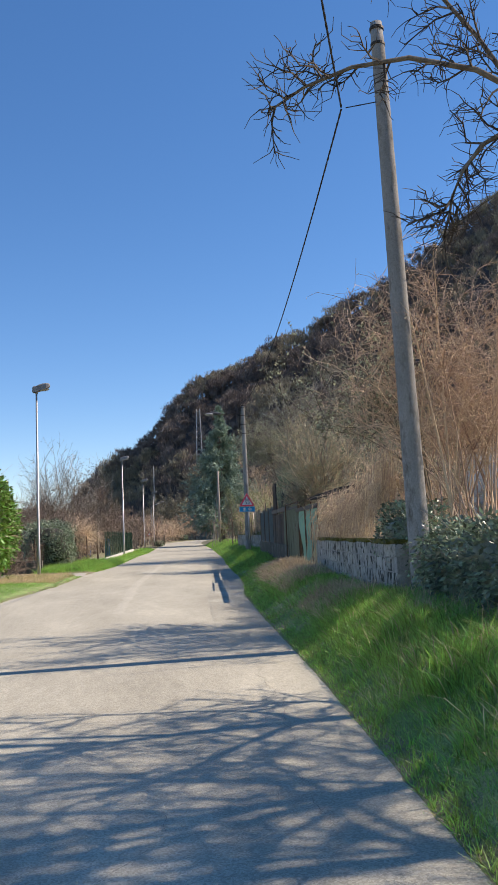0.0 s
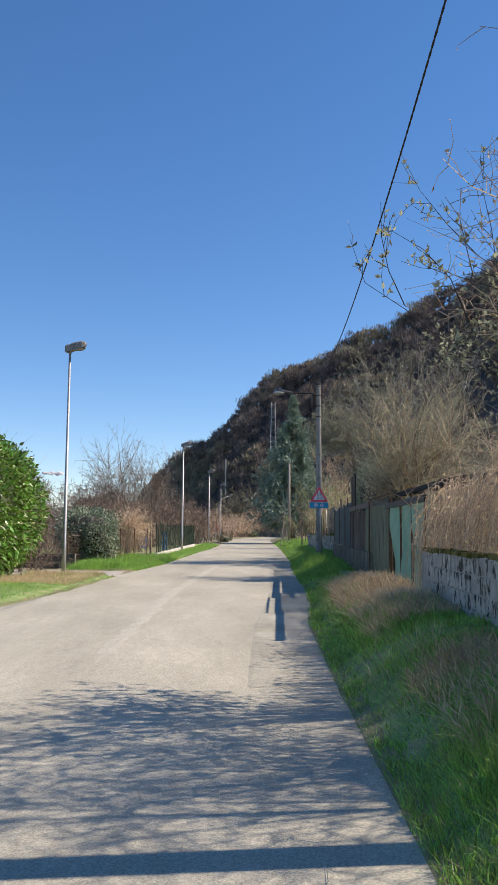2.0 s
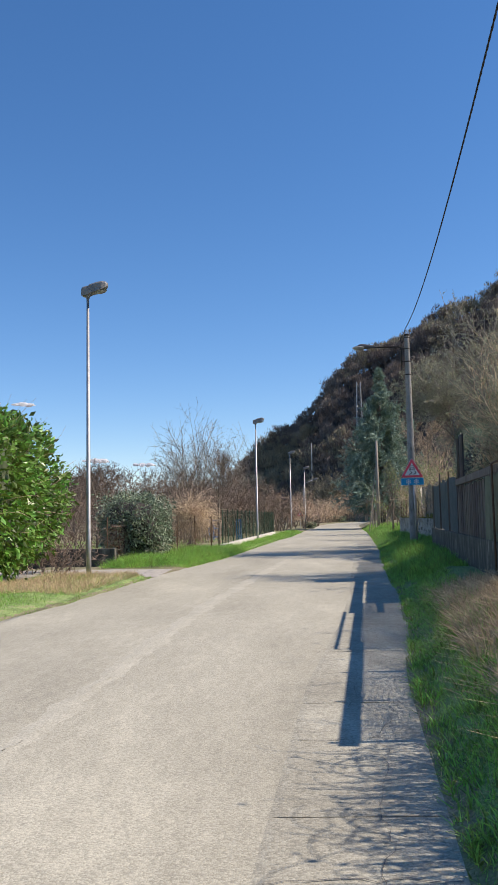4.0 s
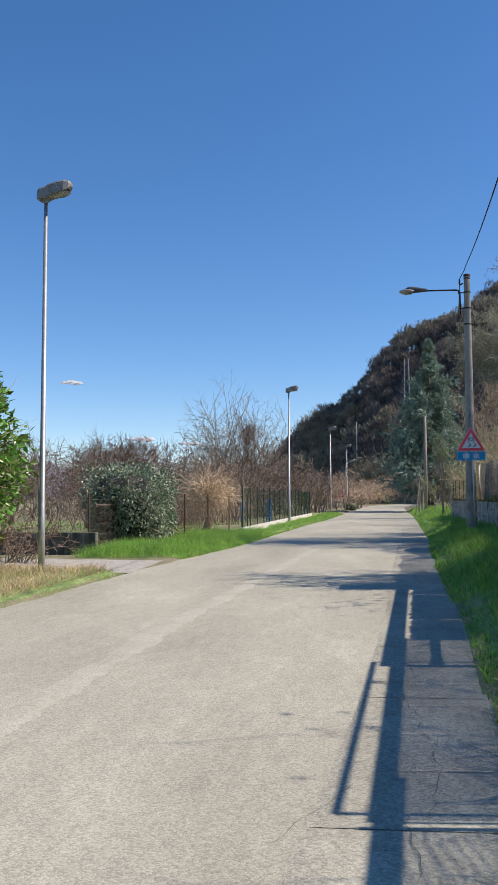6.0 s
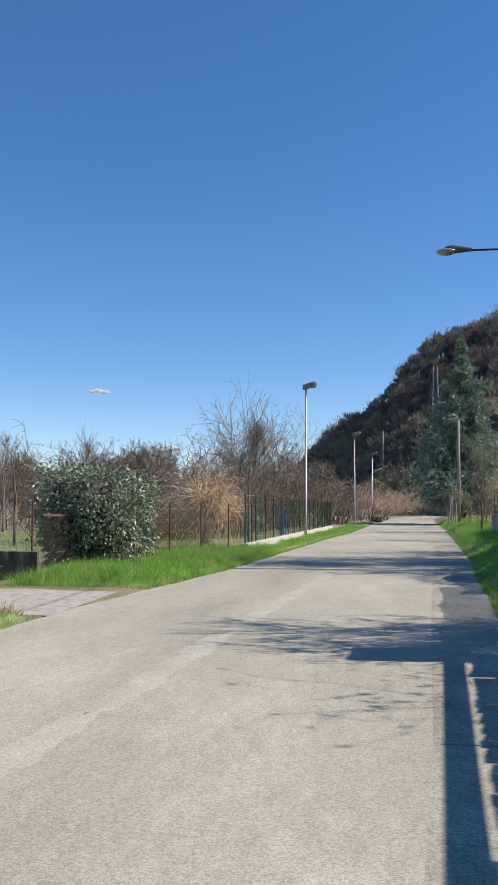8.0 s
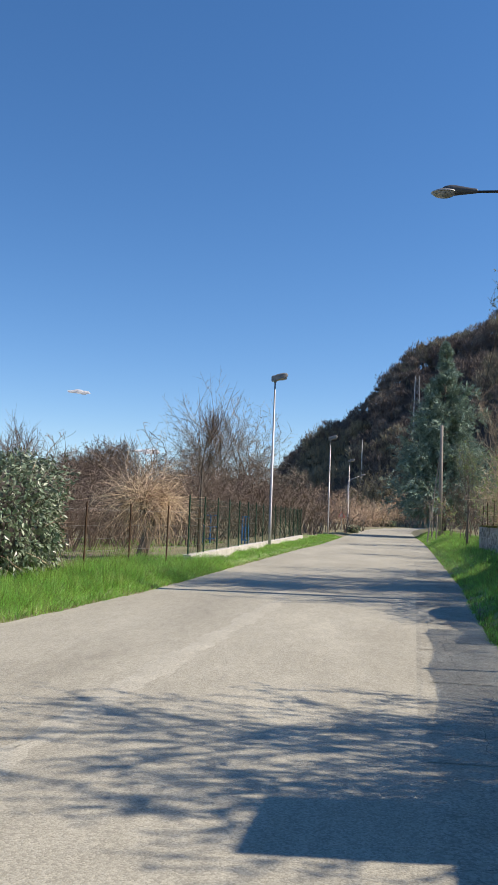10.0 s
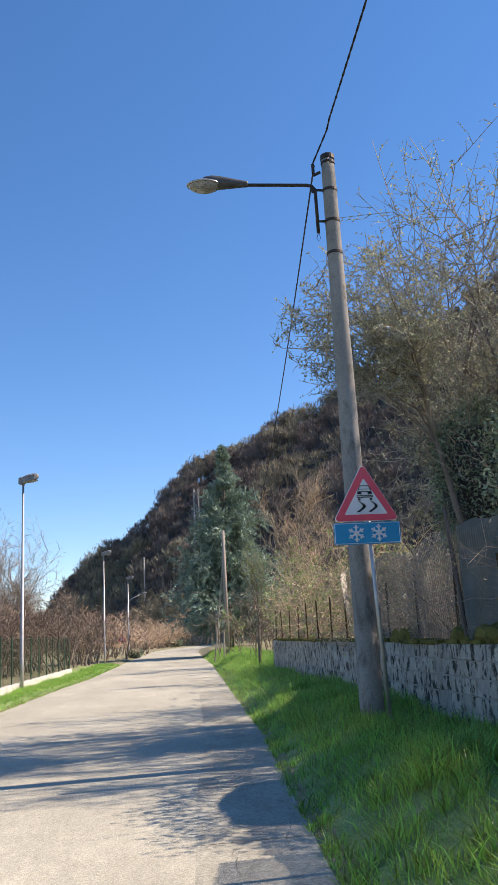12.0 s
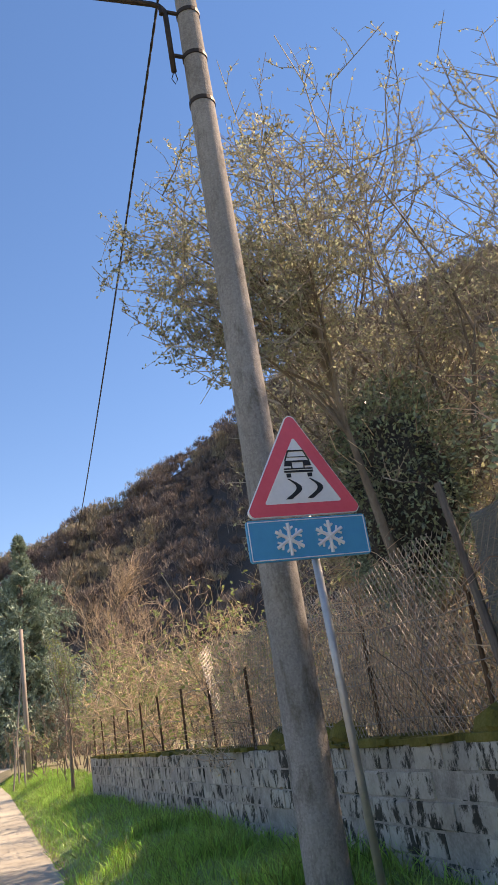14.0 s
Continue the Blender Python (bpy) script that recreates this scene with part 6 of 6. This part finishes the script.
grass("grass_tufts", "long-bladed green grass tufts below the walls", R(0.1), R(1.9), 1.5, 12, 9000, 0.26, M_GRASS, 0.012, 0.8, 0.07)
grass("grass_tufts", "short green grass tufts in the sun", R(0.05), R(1.7), 12, 20, 9000, 0.18, M_GRASS, 0.012, 0.8, 0.08)
grass("verge_grass", "green verge grass along the road edge", R(0.1), R(0.7), 19, 33, 9000, 0.14, M_GRASS, 0.009)
grass("grass_tufts", "green grass tufts along the road edge", R(0.05), R(1.0), 17, 33, 12000, 0.2, M_GRASS, 0.013, 0.7, 0.1)
grass("verge_grass", "thick bright green verge grass round the sign", R(-0.03), R(2.6), 33, 56, 44000, 0.16, M_GRASS, 0.010)
grass("grass_tufts", "bright green grass tufts round the sign", R(0.0), R(2.5), 33, 56, 24000, 0.28, M_GRASS, 0.014, 0.6, 0.1)
grass("verge_grass", "short green verge grass", R(0.0), R(3.0), 56, 110, 45000, 0.3, M_GRASS, 0.016)
grass("dry_grass", "dry straw-coloured grass in front of the gate", R(0.6), R(2.0), 17.6, 28.5, 12000, 0.29, M_DRY, 0.018, 1.1, 0.2)
grass("dry_grass", "matted straw below the gate", R(0.7), R(2.0), 19.5, 28, 6000, 0.22, M_DRY, 0.02, 1.2)
grass("dry_grass", "dry stalks among the verge grass", R(0.2), R(1.9), 4, 18, 1700, 0.34, M_DRY, 0.008, 1.0, 0.2)
grass("dry_grass", "clump of dry straw beside the wall", R(0.55), R(1.35), 12.6, 15.4, 2600, 0.26, M_DRY, 0.012, 1.1, 0.16)
grass("edge_weeds", "sparse low weeds along the asphalt edge", R(-0.03), R(0.4), 2, 33, 7000, 0.14, M_GRASS, 0.014, 0.9)
grass("edge_straw", "sparse trodden straw along the asphalt edge", R(-0.02), R(0.5), 2, 33, 5000, 0.13, M_DRY, 0.012, 1.3)
grass("verge_grass", "short green grass beside the lane", Lf(0.0), Lf(3.2), 22, 38, 36000, 0.15, M_GRASS)
grass("verge_grass", "bright green grass below the ivy", Lf(0.0), Lf(3.0), 42.2, 56, 60000, 0.38, M_GRASS, 0.010)
grass("verge_grass", "green grass beside the kerb", Lf(0.0), Lf(1.6), 56, 100, 40000, 0.22, M_GRASS, 0.014)
grass("dry_grass", "dry grass round the lamp post", Lf(0.3), Lf(3.0), 32, 38, 12000, 0.24, M_DRY, 0.013, 0.9)
grass("garden_grass", "garden grass behind the fences", Lf(4.0), Lf(26.0), 44, 75, 18000, 0.25, M_GRASS, 0.02)
